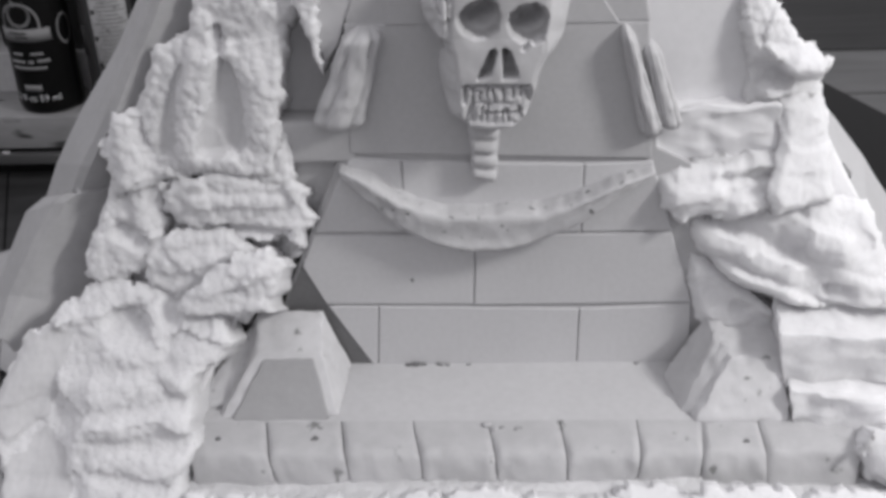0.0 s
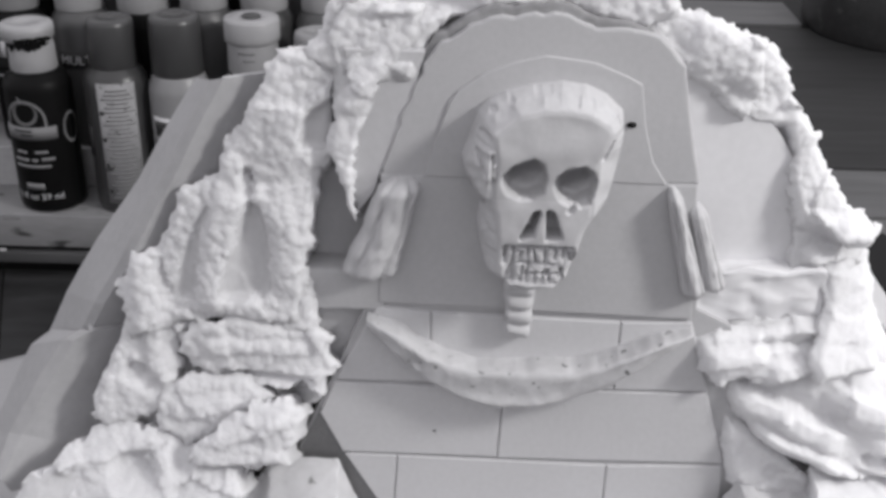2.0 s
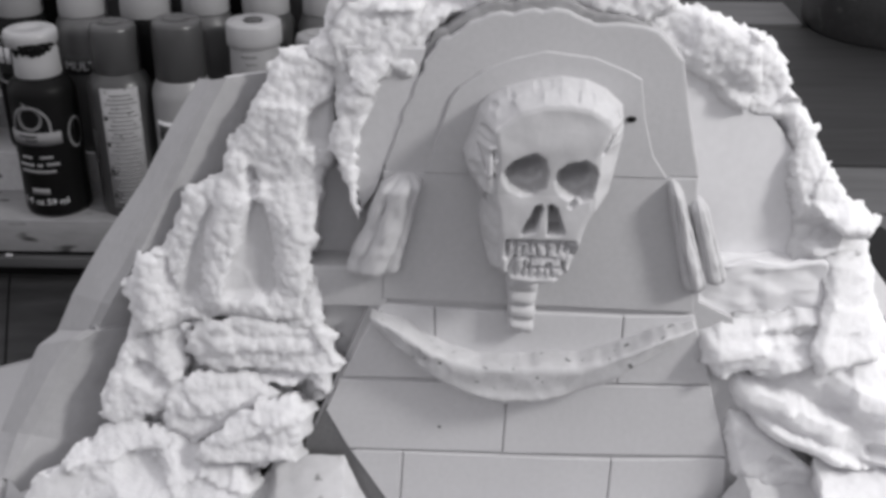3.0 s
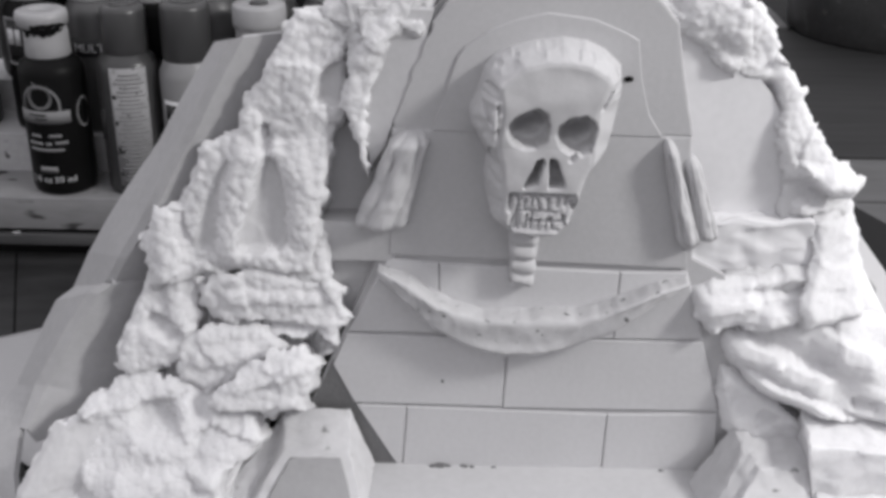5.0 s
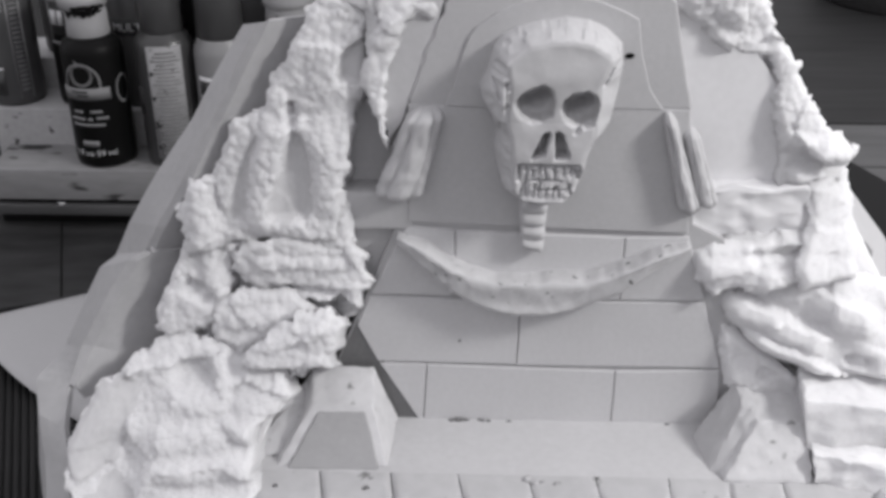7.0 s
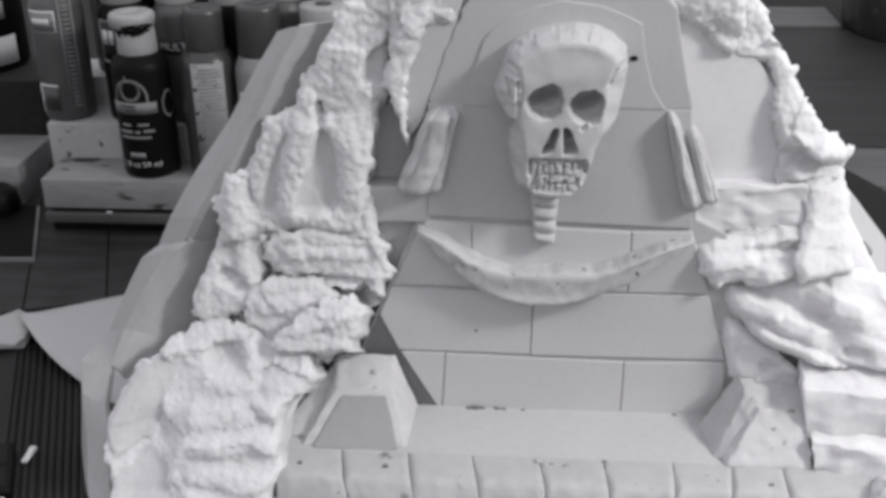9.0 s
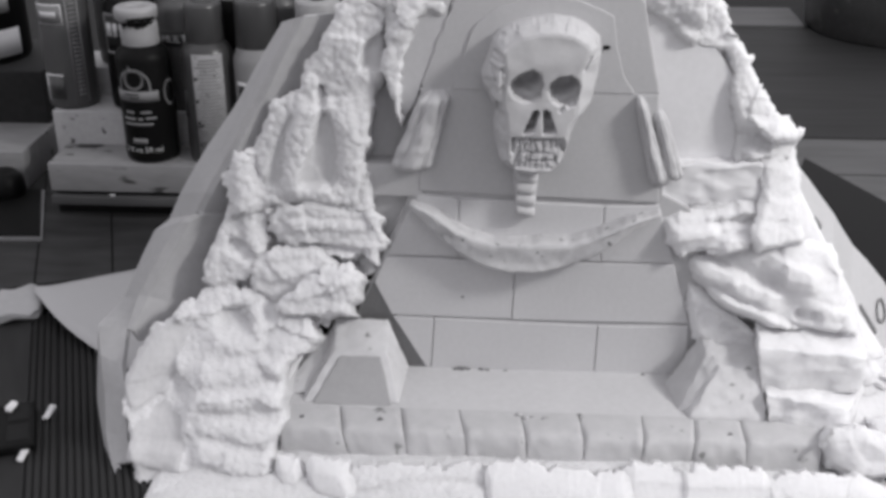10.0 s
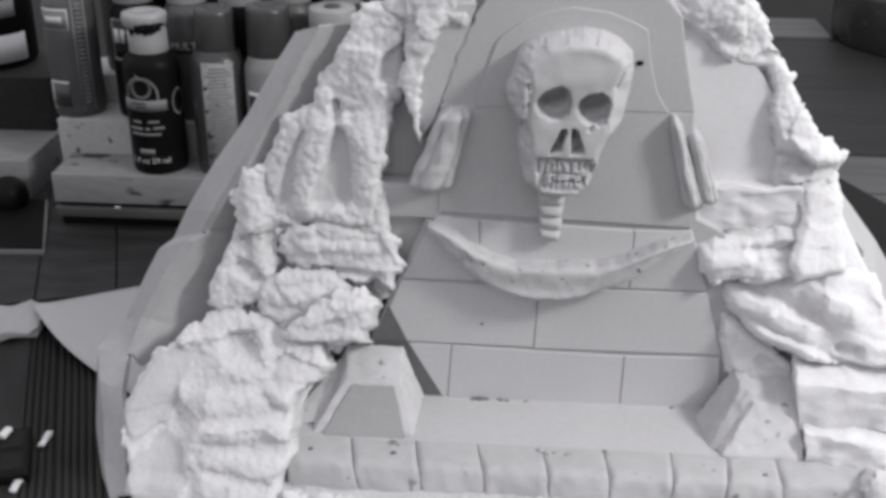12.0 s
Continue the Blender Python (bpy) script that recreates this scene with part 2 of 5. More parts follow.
part("arch_panel", prism([(0.095, 1.362), (0.175, 1.61), (0.20, 1.645), (0.275, 1.70), (0.36, 1.735), (0.455, 1.758), (0.6, 1.74), (0.70, 1.70), (0.745, 1.675), (0.765, 1.55), (0.80, 1.43), (0.85, 1.355)], -0.008, 0.1, 0.003, 1), FOAM, temple, smooth=False)
part("side_wing", prism([(-0.62, 0.7), (0.02, 0.7), (0.02, 1.72), (-0.2, 1.72), (-0.34, 1.55), (-0.58, 1.2)], 0.115, 0.22, 0), FOAM, temple, "smooth grey panel beside the arch", smooth=False)
part("wing_strip", prism([(-0.14, 1.76), (0.10, 1.76), (0.077, 1.674), (0.046, 1.561), (0.004, 1.464), (-0.028, 1.386), (-0.057, 1.296), (-0.108, 1.225), (-0.128, 1.347), (-0.131, 1.426), (-0.12, 1.52)], 0.006, 0.13, 0.004, 1), TERRACE_FOAM, temple, "pale pointed strip beside the arch", smooth=False)
part("side_wing", prism([(0.8, 0.7), (1.36, 0.7), (1.36, 1.25), (1.22, 1.47), (1.05, 1.66), (0.8, 1.80)], 0.125, 0.22, 0), PALE_FOAM, temple, "smooth pale panel beside the arch", smooth=False)
part("side_step", box(-0.34, -0.03, 0.0, 0.12, 0.87, 1.02, 0.012), FOAM, temple)
part("side_filler", box(-0.34, -0.10, 0.05, 0.14, 0.58, 0.868, 0.012), FOAM, temple, "grey foam filling beside the blocks")
bm = box(0.98, 1.42, 0.045, 0.16, 0.85, 1.035, 0.012)
bmesh.ops.subdivide_edges(bm, edges=bm.edges[:], cuts=16, use_grid_fill=True)
for v in bm.verts:
    v.co += Vector(noise.noise_vector(v.co * 7)) * 0.014 + Vector(noise.noise_vector(v.co * 18)) * 0.012 + Vector(noise.noise_vector(v.co * 40)) * 0.007
part("side_step", bm, PALE_FOAM, temple, "rough pale step with a chipped top edge")

# ---- ledge like a smile ----
def between(rows_, v):
    """A value read off a line of (place, value) pairs."""
    for (a, p), (b, q) in zip(rows_, rows_[1:]):
        if v <= b:
            u = max(0.0, (v - a) / (b - a))
            return p + (q - p) * u
    return rows_[-1][1]


LEDGE_TOP = [(-0.085, 0.862), (0.03, 0.832), (0.10, 0.775), (0.172, 0.732), (0.28, 0.703), (0.42, 0.700), (0.60, 0.708), (0.70, 0.735), (0.80, 0.78), (0.89, 0.822), (0.99, 0.838)]
LEDGE_LOW = [(-0.085, 0.835), (-0.025, 0.79), (0.054, 0.70), (0.135, 0.633), (0.237, 0.582), (0.33, 0.563), (0.45, 0.557), (0.58, 0.584), (0.735, 0.647), (0.864, 0.755), (0.95, 0.812), (0.99, 0.825)]
bm = bmesh.new()
rows = []
N = 150
for k in range(N + 1):
    x = -0.085 + 1.075 * k / N
    top = between(LEDGE_TOP, x) + 0.005 * noise.noise((x * 9, 2, 0)) + 0.004 * noise.noise((x * 30, 2, 0))
    low = between(LEDGE_LOW, x) + 0.005 * noise.noise((x * 11, 7, 0)) + 0.004 * noise.noise((x * 34, 7, 0))
    ends = min(1.0, (x + 0.086) / 0.10, (0.991 - x) / 0.16)
    out = 0.035 + 0.062 * ends ** 0.6
    tall = top - low
    lip = 0.012 * smooth_step(0.20, 0.30, x) * smooth_step(0.62, 0.50, x)
    ring = []
    for j, (dy, dz) in enumerate(((0.3, 0.02), (-0.02, 0.02), (-0.55, 0.012), (-0.90, 0.0), (-1.0, -0.05), (-1.02, -0.16), (-0.95, -0.36), (-0.93, -0.60), (-0.90, -0.80), (-0.88, -0.88), (-0.80, -0.97), (-0.66, -1.0), (0.3, -1.0))):
        cut = noise.cell_vector(Vector((math.floor(x * 5 + 0.5 * j), j, 4)))
        chip = 0.006 * noise.noise((x * 7, j * 0.8, 13)) + 0.003 * noise.noise((x * 22, j * 1.6, 17)) + 0.006 * noise.noise((x * 3, j * 2.3, 29)) + 0.003 * (cut.x - 0.5)
        if x < 0.22:
            chip += 0.010 * noise.noise((x * 40, j * 1.7, 3)) * smooth_step(0.22, 0.10, x)
        inner = 0 < j < 12
        y = dy * out - (lip if 9 <= j <= 10 else 0.0) + (chip if inner else 0.0)
        ring.append(bm.verts.new((x, y, top + dz * tall + (0.6 * chip if inner else 0.0))))
    rows.append(ring)
for a, b in zip(rows, rows[1:]):
    for k in range(12):
        bm.faces.new((a[k], b[k], b[k + 1], a[k + 1]))
bm.faces.new(rows[0])
bm.faces.new(rows[-1][::-1])
bmesh.ops.recalc_face_normals(bm, faces=bm.faces)
part("ledge", bm, LEDGE_FOAM, temple, "curved carved ledge like a smile")

# ---- skull ----
SKULL_RIM = [(0.262, 1.59), (0.236, 1.5), (0.214, 1.445), (0.226, 1.392), (0.258, 1.334), (0.276, 1.285), (0.268, 1.224), (0.28, 1.13), (0.298, 1.07), (0.335, 1.045), (0.37, 1.03), (0.438, 1.022), (0.508, 1.034), (0.556, 1.066), (0.582, 1.14), (0.602, 1.222), (0.626, 1.27), (0.648, 1.292), (0.672, 1.33), (0.69, 1.432), (0.701, 1.528), (0.692, 1.596), (0.64, 1.645), (0.58, 1.673), (0.505, 1.684), (0.418, 1.671), (0.339, 1.649), (0.292, 1.624)]
SKULL_FACE = [(0.306, 1.565), (0.314, 1.472), (0.304, 1.37), (0.318, 1.318), (0.330, 1.21), (0.338, 1.11), (0.375, 1.068), (0.43, 1.056), (0.502, 1.070), (0.542, 1.102), (0.568, 1.185), (0.588, 1.265), (0.610, 1.315), (0.612, 1.374), (0.620, 1.488), (0.648, 1.555), (0.656, 1.577), (0.645, 1.600), (0.590, 1.630), (0.52, 1.644), (0.45, 1.642), (0.381, 1.624), (0.338, 1.592)]
SOCKETS = [[(0.333, 1.436), (0.357, 1.470), (0.395, 1.492), (0.428, 1.499), (0.455, 1.482), (0.467, 1.445), (0.461, 1.392), (0.43, 1.370), (0.39, 1.366), (0.352, 1.384), (0.336, 1.41)], [(0.487, 1.415), (0.498, 1.448), (0.525, 1.470), (0.575, 1.480), (0.603, 1.462), (0.616, 1.428), (0.608, 1.380), (0.570, 1.352), (0.535, 1.352), (0.500, 1.375)]]
NOSTRILS = [[(0.432, 1.330), (0.448, 1.336), (0.458, 1.322), (0.440, 1.243), (0.396, 1.228), (0.394, 1.240)], [(0.470, 1.334), (0.484, 1.336), (0.498, 1.326), (0.526, 1.246), (0.522, 1.236), (0.474, 1.230)]]


def ring_depth(outline, x, z):
    """Distance from a closed outline, above nought inside it."""
    near = min(along(x, z, *a, *b) for a, b in zip(outline, outline[1:] + outline[:1]))
    return near if inside(outline, x, z) else -near


gaps = random.Random(11)
TEETH = []
for z0, z1, x0, x1, n_ in ((1.152, 1.206, 0.352, 0.556, 8), (1.084, 1.142, 0.362, 0.535, 8)):
    for k in range(n_ + 1):
        gx = x0 + (x1 - x0) * k / n_ + gaps.uniform(-0.006, 0.006)
        a, b = sorted((gaps.uniform(z0, z0 + 0.02), gaps.uniform(z1 - 0.022, z1)))
        TEETH.append((gx, a, gx + gaps.uniform(-0.010, 0.010), b, gaps.uniform(0.0022, 0.0045)))
TEETH += [(0.360, 1.209, 0.55, 1.211, 0.006), (0.352, 1.15, 0.353, 1.207, 0.007), (0.372, 1.146, 0.50, 1.149, 0.003), (0.420, 1.112, 0.515, 1.116, 0.004), (0.556, 1.145, 0.564, 1.19, 0.005), (0.545, 1.115, 0.56, 1.15, 0.005)]
SCARS = [(0.430, 1.666, 0.470, 1.672, 0.006), (0.352, 1.642, 0.36, 1.642, 0.006), (0.668, 1.600, 0.672, 1.585, 0.006), (0.262, 1.50, 0.285, 1.44, 0.006), (0.286, 1.36, 0.290, 1.30, 0.006), (0.276, 1.548, 0.292, 1.545, 0.012), (0.584, 1.662, 0.590, 1.652, 0.008), (0.652, 1.545, 0.628, 1.498, 0.007), (0.548, 1.345, 0.540, 1.335, 0.009), (0.595, 1.362, 0.572, 1.352, 0.007), (0.306, 1.42, 0.304, 1.50, 0.003), (0.300, 1.612, 0.308, 1.616, 0.007), (0.286, 1.09, 0.276, 1.13, 0.010)]


def skull_depth(x, z):
    """How far the skull stands out of the wall at a place."""
    d_out = ring_depth(SKULL_RIM, x, z)
    if d_out <= -0.012:
        return -0.03
    d_in = ring_depth(SKULL_FACE, x, z)
    full = 0.176 - 0.020 * smooth_step(1.50, 1.63, z) - 0.016 * smooth_step(0.24, 0.0, abs(x - 0.30)) * smooth_step(1.30, 1.15, z)
    if d_in >= 0:
        d = full - 0.006 * smooth_step(0.016, 0.0, d_in)
    else:
        u = d_out / (d_out - d_in + 1e-6)
        d = 0.045 + (full - 0.051) * max(0.0, u) ** 0.9
        if z > 1.52:
            a = math.atan2(z - 1.40, x - 0.49) * 3.3 + 0.7 * noise.noise((x * 7, 1, z * 7))
            w = a - math.floor(a)
            level = noise.cell_vector(Vector((math.floor(a), 3, 5)))
            d += 0.006 * noise.noise((x * 48, 2, z * 48)) * smooth_step(0.0, 0.02, -d_in)
            d += (0.014 * (level.x - 0.4) + 0.010 * (w - 0.5) + 0.014 * noise.noise((x * 24, 9, z * 24))) * smooth_step(0.0, 0.02, -d_in) * smooth_step(1.52, 1.56, z)
        elif x < 0.33:
            lobe = smooth_step(1.33, 1.38, z) * smooth_step(1.57, 1.50, z)
            d += lobe * (0.030 * smooth_step(0.0, 0.035, d_out) - 0.03 * smooth_step(0.02, 0.0, -d_in))
            d += 0.020 * noise.noise((x * 22, 4, z * 16)) + 0.010 * noise.noise((x * 45, 4, z * 40))
            d -= 0.03 * smooth_step(0.03, 0.0, abs(z - 1.30))
        else:
            d += 0.010 * noise.noise((x * 20, 6, z * 18))
    d = d * smooth_step(-0.006, 0.010, d_out) - 0.02 * smooth_step(0.0, -0.01, d_out)
    d += 0.0035 * noise.noise((x * 16, 5, z * 16)) * smooth_step(0, 0.02, d_out)
    for k, hole in enumerate(SOCKETS):
        q = ring_depth(hole, x, z) + 0.0025 * noise.noise((x * 45, 3, z * 45))
        d -= 0.075 * smooth_step(-0.003, 0.010, q) + 0.035 * smooth_step(0.012, 0.045, q)
        cx, cz = ((0.405, 1.428), (0.548, 1.405))[k]
        d -= 0.04 * smooth_step(0.012, 0.018, q) * smooth_step(-0.012, 0.012, (z - cz) - 0.35 * (x - cx) + 0.012)
    for hole in NOSTRILS:
        q = ring_depth(hole, x, z)
        d -= 0.085 * smooth_step(-0.002, 0.008, q) + 0.03 * smooth_step(0.006, 0.018, q) * smooth_step(1.26, 1.31, z)
    if 1.075 < z < 1.215 and 0.345 < x < 0.57:
        d -= 0.015 * smooth_step(0.345, 0.36, x) * smooth_step(0.57, 0.55, x)
        d += 0.010 * abs(noise.noise((x * 34, 2, z * 22))) + 0.004 * noise.noise((x * 70, 2, z * 60))
        for ax, az, bx, bz, r in TEETH:
            q = along(x, z, ax, az, bx, bz)
            if q < 2 * r:
                d -= 0.017 * smooth_step(1.9 * r, 0.2 * r, q)
    for ax, az, bx, bz, r in SCARS:
        q = along(x, z, ax, az, bx, bz)
        if q < 2 * r:
            d -= 0.020 * smooth_step(1.4 * r, 0.3 * r, q)
    return d


bm = bmesh.new()
STEP = 0.0042
NX, NZ = int(0.51 / STEP), int(0.71 / STEP)
grid = {}
for i in range(NX + 1):
    for j in range(NZ + 1):
        x, z = 0.20 + STEP * i, 1.012 + STEP * j
        d = skull_depth(x, z)
        if d > -0.029:
            grid[i, j] = bm.verts.new((x, -d, z))
for (i, j) in list(grid):
    quad = [grid.get(k) for k in ((i, j), (i + 1, j), (i + 1, j + 1), (i, j + 1))]
    if all(quad):
        f = bm.faces.new(quad)
        c = f.calc_center_median()
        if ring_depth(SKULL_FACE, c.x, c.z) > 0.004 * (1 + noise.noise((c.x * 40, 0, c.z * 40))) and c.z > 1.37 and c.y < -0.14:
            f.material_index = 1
bmesh.ops.recalc_face_normals(bm, faces=bm.faces)
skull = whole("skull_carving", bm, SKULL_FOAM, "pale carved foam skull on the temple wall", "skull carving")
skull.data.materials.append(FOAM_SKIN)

# ---- neck, carved posts ----
bm = bmesh.new()
rings = []
for k in range(41):
    u = k / 40
    z = 0.818 + 0.24 * u
    wave = abs(math.sin(math.pi * (u * 4.6 + 0.15)))
    half = 0.040 + 0.012 * u + 0.003 * wave
    deep = 0.058 + 0.022 * wave ** 0.6 + 0.01 * u
    tilt = 0.010 * (1 - u)
    ring = []
    for j in range(17):
        a = math.pi * j / 16
        cx = -math.copysign(abs(math.cos(a)) ** 0.45, math.cos(a))
        p = Vector((0.413 + cx * half, 0.02 - abs(math.sin(a)) ** 0.4 * deep, z - tilt * cx))
        ring.append(bm.verts.new(p + Vector(noise.noise_vector(p * 22)) * 0.005))
    rings.append(ring)
for a, b in zip(rings, rings[1:]):
    for j in range(16):
        bm.faces.new((a[j], a[j + 1], b[j + 1], b[j]))
bm.faces.new(rings[0])
bm.faces.new(rings[-1][::-1])
bmesh.ops.recalc_face_normals(bm, faces=bm.faces)
part("neck", bm, SKULL_FOAM, temple, "grooved foam neck bone under the skull")
pin = lathe([(0.012, 0), (0.009, 0.004)], 12)
pin.transform(Matrix.Translation((0.722, -0.0105, 1.55)) @ Matrix.Diagonal((1.35, 1, 0.85, 1)) @ Matrix.Rotation(radians(90), 4, "X"))
part("pinhole", pin, BLACK, temple, "small dark pinhole beside the skull")


def carved_post(x0, z0, x1, z1, w0, w1, depth, label, seed):
    bm = bmesh.new()
    rows = []
    for j in range(31):
        u = j / 30
        cx, cz = x0 + (x1 - x0) * u, z0 + (z1 - z0) * u
        w = w0 + (w1 - w0) * u
        cap = min(1, (u + 0.02) * 9) ** 0.5 * min(1, (1.02 - u) * 9) ** 0.5
        ring = []
        for k in range(25):
            a = math.pi * k / 24
            groove = 1 - 0.22 * (1 - abs(math.sin(a * 2.5 + 0.5 + 0.5 * noise.noise((u * 3, seed, 0))))) ** 3 + 0.06 * noise.noise((a * 4, u * 11, seed)) + 0.03 * noise.noise((a * 9, u * 24, seed))
            r = cap * groove * (1 + 0.08 * noise.noise((math.cos(a) * 2, u * 5, seed)))
            ring.append(bm.verts.new((cx - math.cos(a) * w / 2 * r, 0.02 - abs(math.sin(a)) ** 0.6 * depth * r, cz)))
        rows.append(ring)
    for a, b in zip(rows, rows[1:]):
        for k in range(24):
            bm.faces.new((a[k], a[k + 1], b[k + 1], b[k]))
    bm.faces.new(rows[0])
    bm.faces.new(rows[-1])
    bmesh.ops.recalc_face_normals(bm, faces=bm.faces)
    return part("carved_post", bm, SKULL_FOAM, temple, label)


carved_post(-0.085, 1.0, 0.035, 1.36, 0.18, 0.13, 0.105, "pale grooved post with a rounded lower end", 1)
carved_post(0.982, 0.955, 0.868, 1.35, 0.085, 0.045, 0.085, "pale narrow grooved post", 2)
carved_post(1.045, 0.975, 0.952, 1.285, 0.085, 0.055, 0.06, "pale thin strand beside the post", 5)

# ---- terrace, stones and pedestals ----
terrace = thing("terrace", (0.5, -0.4, TABLE), "light foam terrace edged with carved stones", "model terrace")
part("slab", box(-0.62, 1.75, -0.345, 0.03, TABLE, 0.0128, 0), TERRACE_FOAM, terrace, smooth=False)
JOINTS = [((-0.635, -0.34), (-0.60, -0.72)), ((-0.378, -0.34), (-0.302, -0.72)), ((-0.108, -0.34), (-0.045, -0.72)), ((0.150, -0.36), (0.192, -0.70)), ((0.415, -0.36), (0.445, -0.70)), ((0.668, -0.36), (0.680, -0.70)), ((0.940, -0.36), (0.908, -0.70)), ((1.168, -0.34), (1.128, -0.70)), ((1.365, -0.335), (1.365, -0.70)), ((1.70, -0.34), (1.66, -0.72))]
# y and z of the worn edge, and how far down its joints that is
LIP = [(-0.345, 0.0128, -0.345), (-0.40, 0.0128, -0.40), (-0.45, 0.0126, -0.45), (-0.485, 0.0115, -0.485), (-0.505, 0.008, -0.51), (-0.517, 0.0, -0.53), (-0.525, -0.014, -0.55), (-0.533, -0.035, -0.58), (-0.542, -0.06, -0.61), (-0.552, -0.09, -0.65), (-0.562, -0.118, -0.69), (-0.575, TABLE, -0.72)]
for k, (left, right) in enumerate(zip(JOINTS, JOINTS[1:])):
    bm = bmesh.new()
    rows = []
    n = 18
    mid = 3 <= k <= 6
    for y, z, down in LIP:
        u = (down - left[0][1]) / (left[1][1] - left[0][1])
        bow = 0.011 * math.sin(math.pi * min(1, max(0, u)))
        x0 = left[0][0] + (left[1][0] - left[0][0]) * u + (bow if mid else 0) + 0.0025
        x1 = right[0][0] + (right[1][0] - right[0][0]) * u + (bow if 2 <= k <= 5 else 0) - 0.0025
        row = [(x0, y, TABLE)]
        for i in range(n + 1):
            w = 0.5 - 0.5 * math.cos(math.pi * i / n)
            x = x0 + (x1 - x0) * w
            side = min(x - x0, x1 - x)
            soft = 0.014 * (1 - smooth_step(0.0, 0.014, side)) * (smooth_step(-0.36, -0.50, y) if mid else smooth_step(-0.33, -0.42, y))
            p = Vector((x, y, z - soft))
            if z > TABLE + 0.02:
                wear = smooth_step(-0.36, -0.52, y)
                p.z += wear * (0.007 * noise.noise((x * 7, y * 7, k * 3)) + 0.006 * noise.noise((x * 22, y * 22, k)))
                p.y += wear * (0.014 * noise.noise((x * 9, z * 9, 5 + k)) + 0.009 * noise.noise((x * 28, z * 28, 5 + k)))
            row.append(tuple(p))
        row.append((x1, y, TABLE))
        rows.append([bm.verts.new(p) for p in row])
    for a, b in zip(rows, rows[1:]):
        for i in range(len(a) - 1):
            bm.faces.new((a[i], a[i + 1], b[i + 1], b[i]))
    bmesh.ops.remove_doubles(bm, verts=bm.verts, dist=1e-6)
    bmesh.ops.recalc_face_normals(bm, faces=bm.faces)
    part("stone", bm, STONE_FOAM, terrace)
part("joint_bed", box(-0.60, 1.66, -0.52, -0.345, TABLE, -0.05, 0), FOAM, terrace, smooth=False)


right_pedestal = thing("pedestal", (1.29, -0.19, 0.014), "chipped grey foam pedestal with a cut corner", "pedestal", "pedestals on the terrace")


def frustum(c, rough=1.0):
    """A worn block between eight corners: four of the foot, four of the top, front left first and round."""
    bm = box(0, 1, 0, 1, 0, 1, 0.025, 2)
    bmesh.ops.subdivide_edges(bm, edges=bm.edges[:], cuts=11, use_grid_fill=True)
    c = [Vector(p) for p in c]
    for v in bm.verts:
        x, y, z = v.co
        low = c[0].lerp(c[1], x).lerp(c[3].lerp(c[2], x), y)
        top = c[4].lerp(c[5], x).lerp(c[7].lerp(c[6], x), y)
        v.co = low.lerp(top, z)
        v.co += (Vector(noise.noise_vector(v.co * 9)) * 0.006 + Vector(noise.noise_vector(v.co * 22)) * 0.008 + Vector(noise.noise_vector(v.co * 48)) * 0.006) * rough
    return bm


part("body", frustum([(1.14, -0.36, 0.012), (1.47, -0.36, 0.012), (1.49, -0.02, 0.012), (1.09, -0.02, 0.012), (1.275, -0.245, 0.205), (1.455, -0.245, 0.205), (1.46, -0.03, 0.235), (1.235, -0.03, 0.235)]), PEDESTAL_FOAM, right_pedestal)
part("edge_strip", frustum([(1.10, -0.30, 0.012), (1.17, -0.345, 0.012), (1.17, -0.08, 0.012), (1.07, -0.08, 0.012), (1.232, -0.17, 0.222), (1.275, -0.205, 0.224), (1.27, -0.04, 0.248), (1.215, -0.04, 0.24)]), TERRACE_FOAM, right_pedestal, "chipped slanting edge")
left_pedestal = thing("pedestal", (-0.33, -0.16, 0.014), "tapered grey foam pedestal with an inset front", "pedestal", "pedestals on the terrace")
part("body", frustum([(-0.55, -0.32, 0.012), (-0.118, -0.32, 0.012), (-0.10, -0.005, 0.012), (-0.56, -0.005, 0.012), (-0.415, -0.18, 0.20), (-0.188, -0.18, 0.20), (-0.19, -0.02, 0.275), (-0.435, -0.02, 0.275)], 0.6), PEDESTAL_FOAM, left_pedestal)
# Front face toned darker than the body to carry its shade.
part("front_panel", frustum([(-0.50, -0.335, 0.014), (-0.155, -0.335, 0.014), (-0.155, -0.29, 0.014), (-0.50, -0.29, 0.014), (-0.392, -0.205, 0.180), (-0.212, -0.205, 0.180), (-0.212, -0.16, 0.180), (-0.392, -0.16, 0.180)], 0.3), SHADED_PANEL_FOAM, left_pedestal, "smooth grey front with its shade in a darker tone")

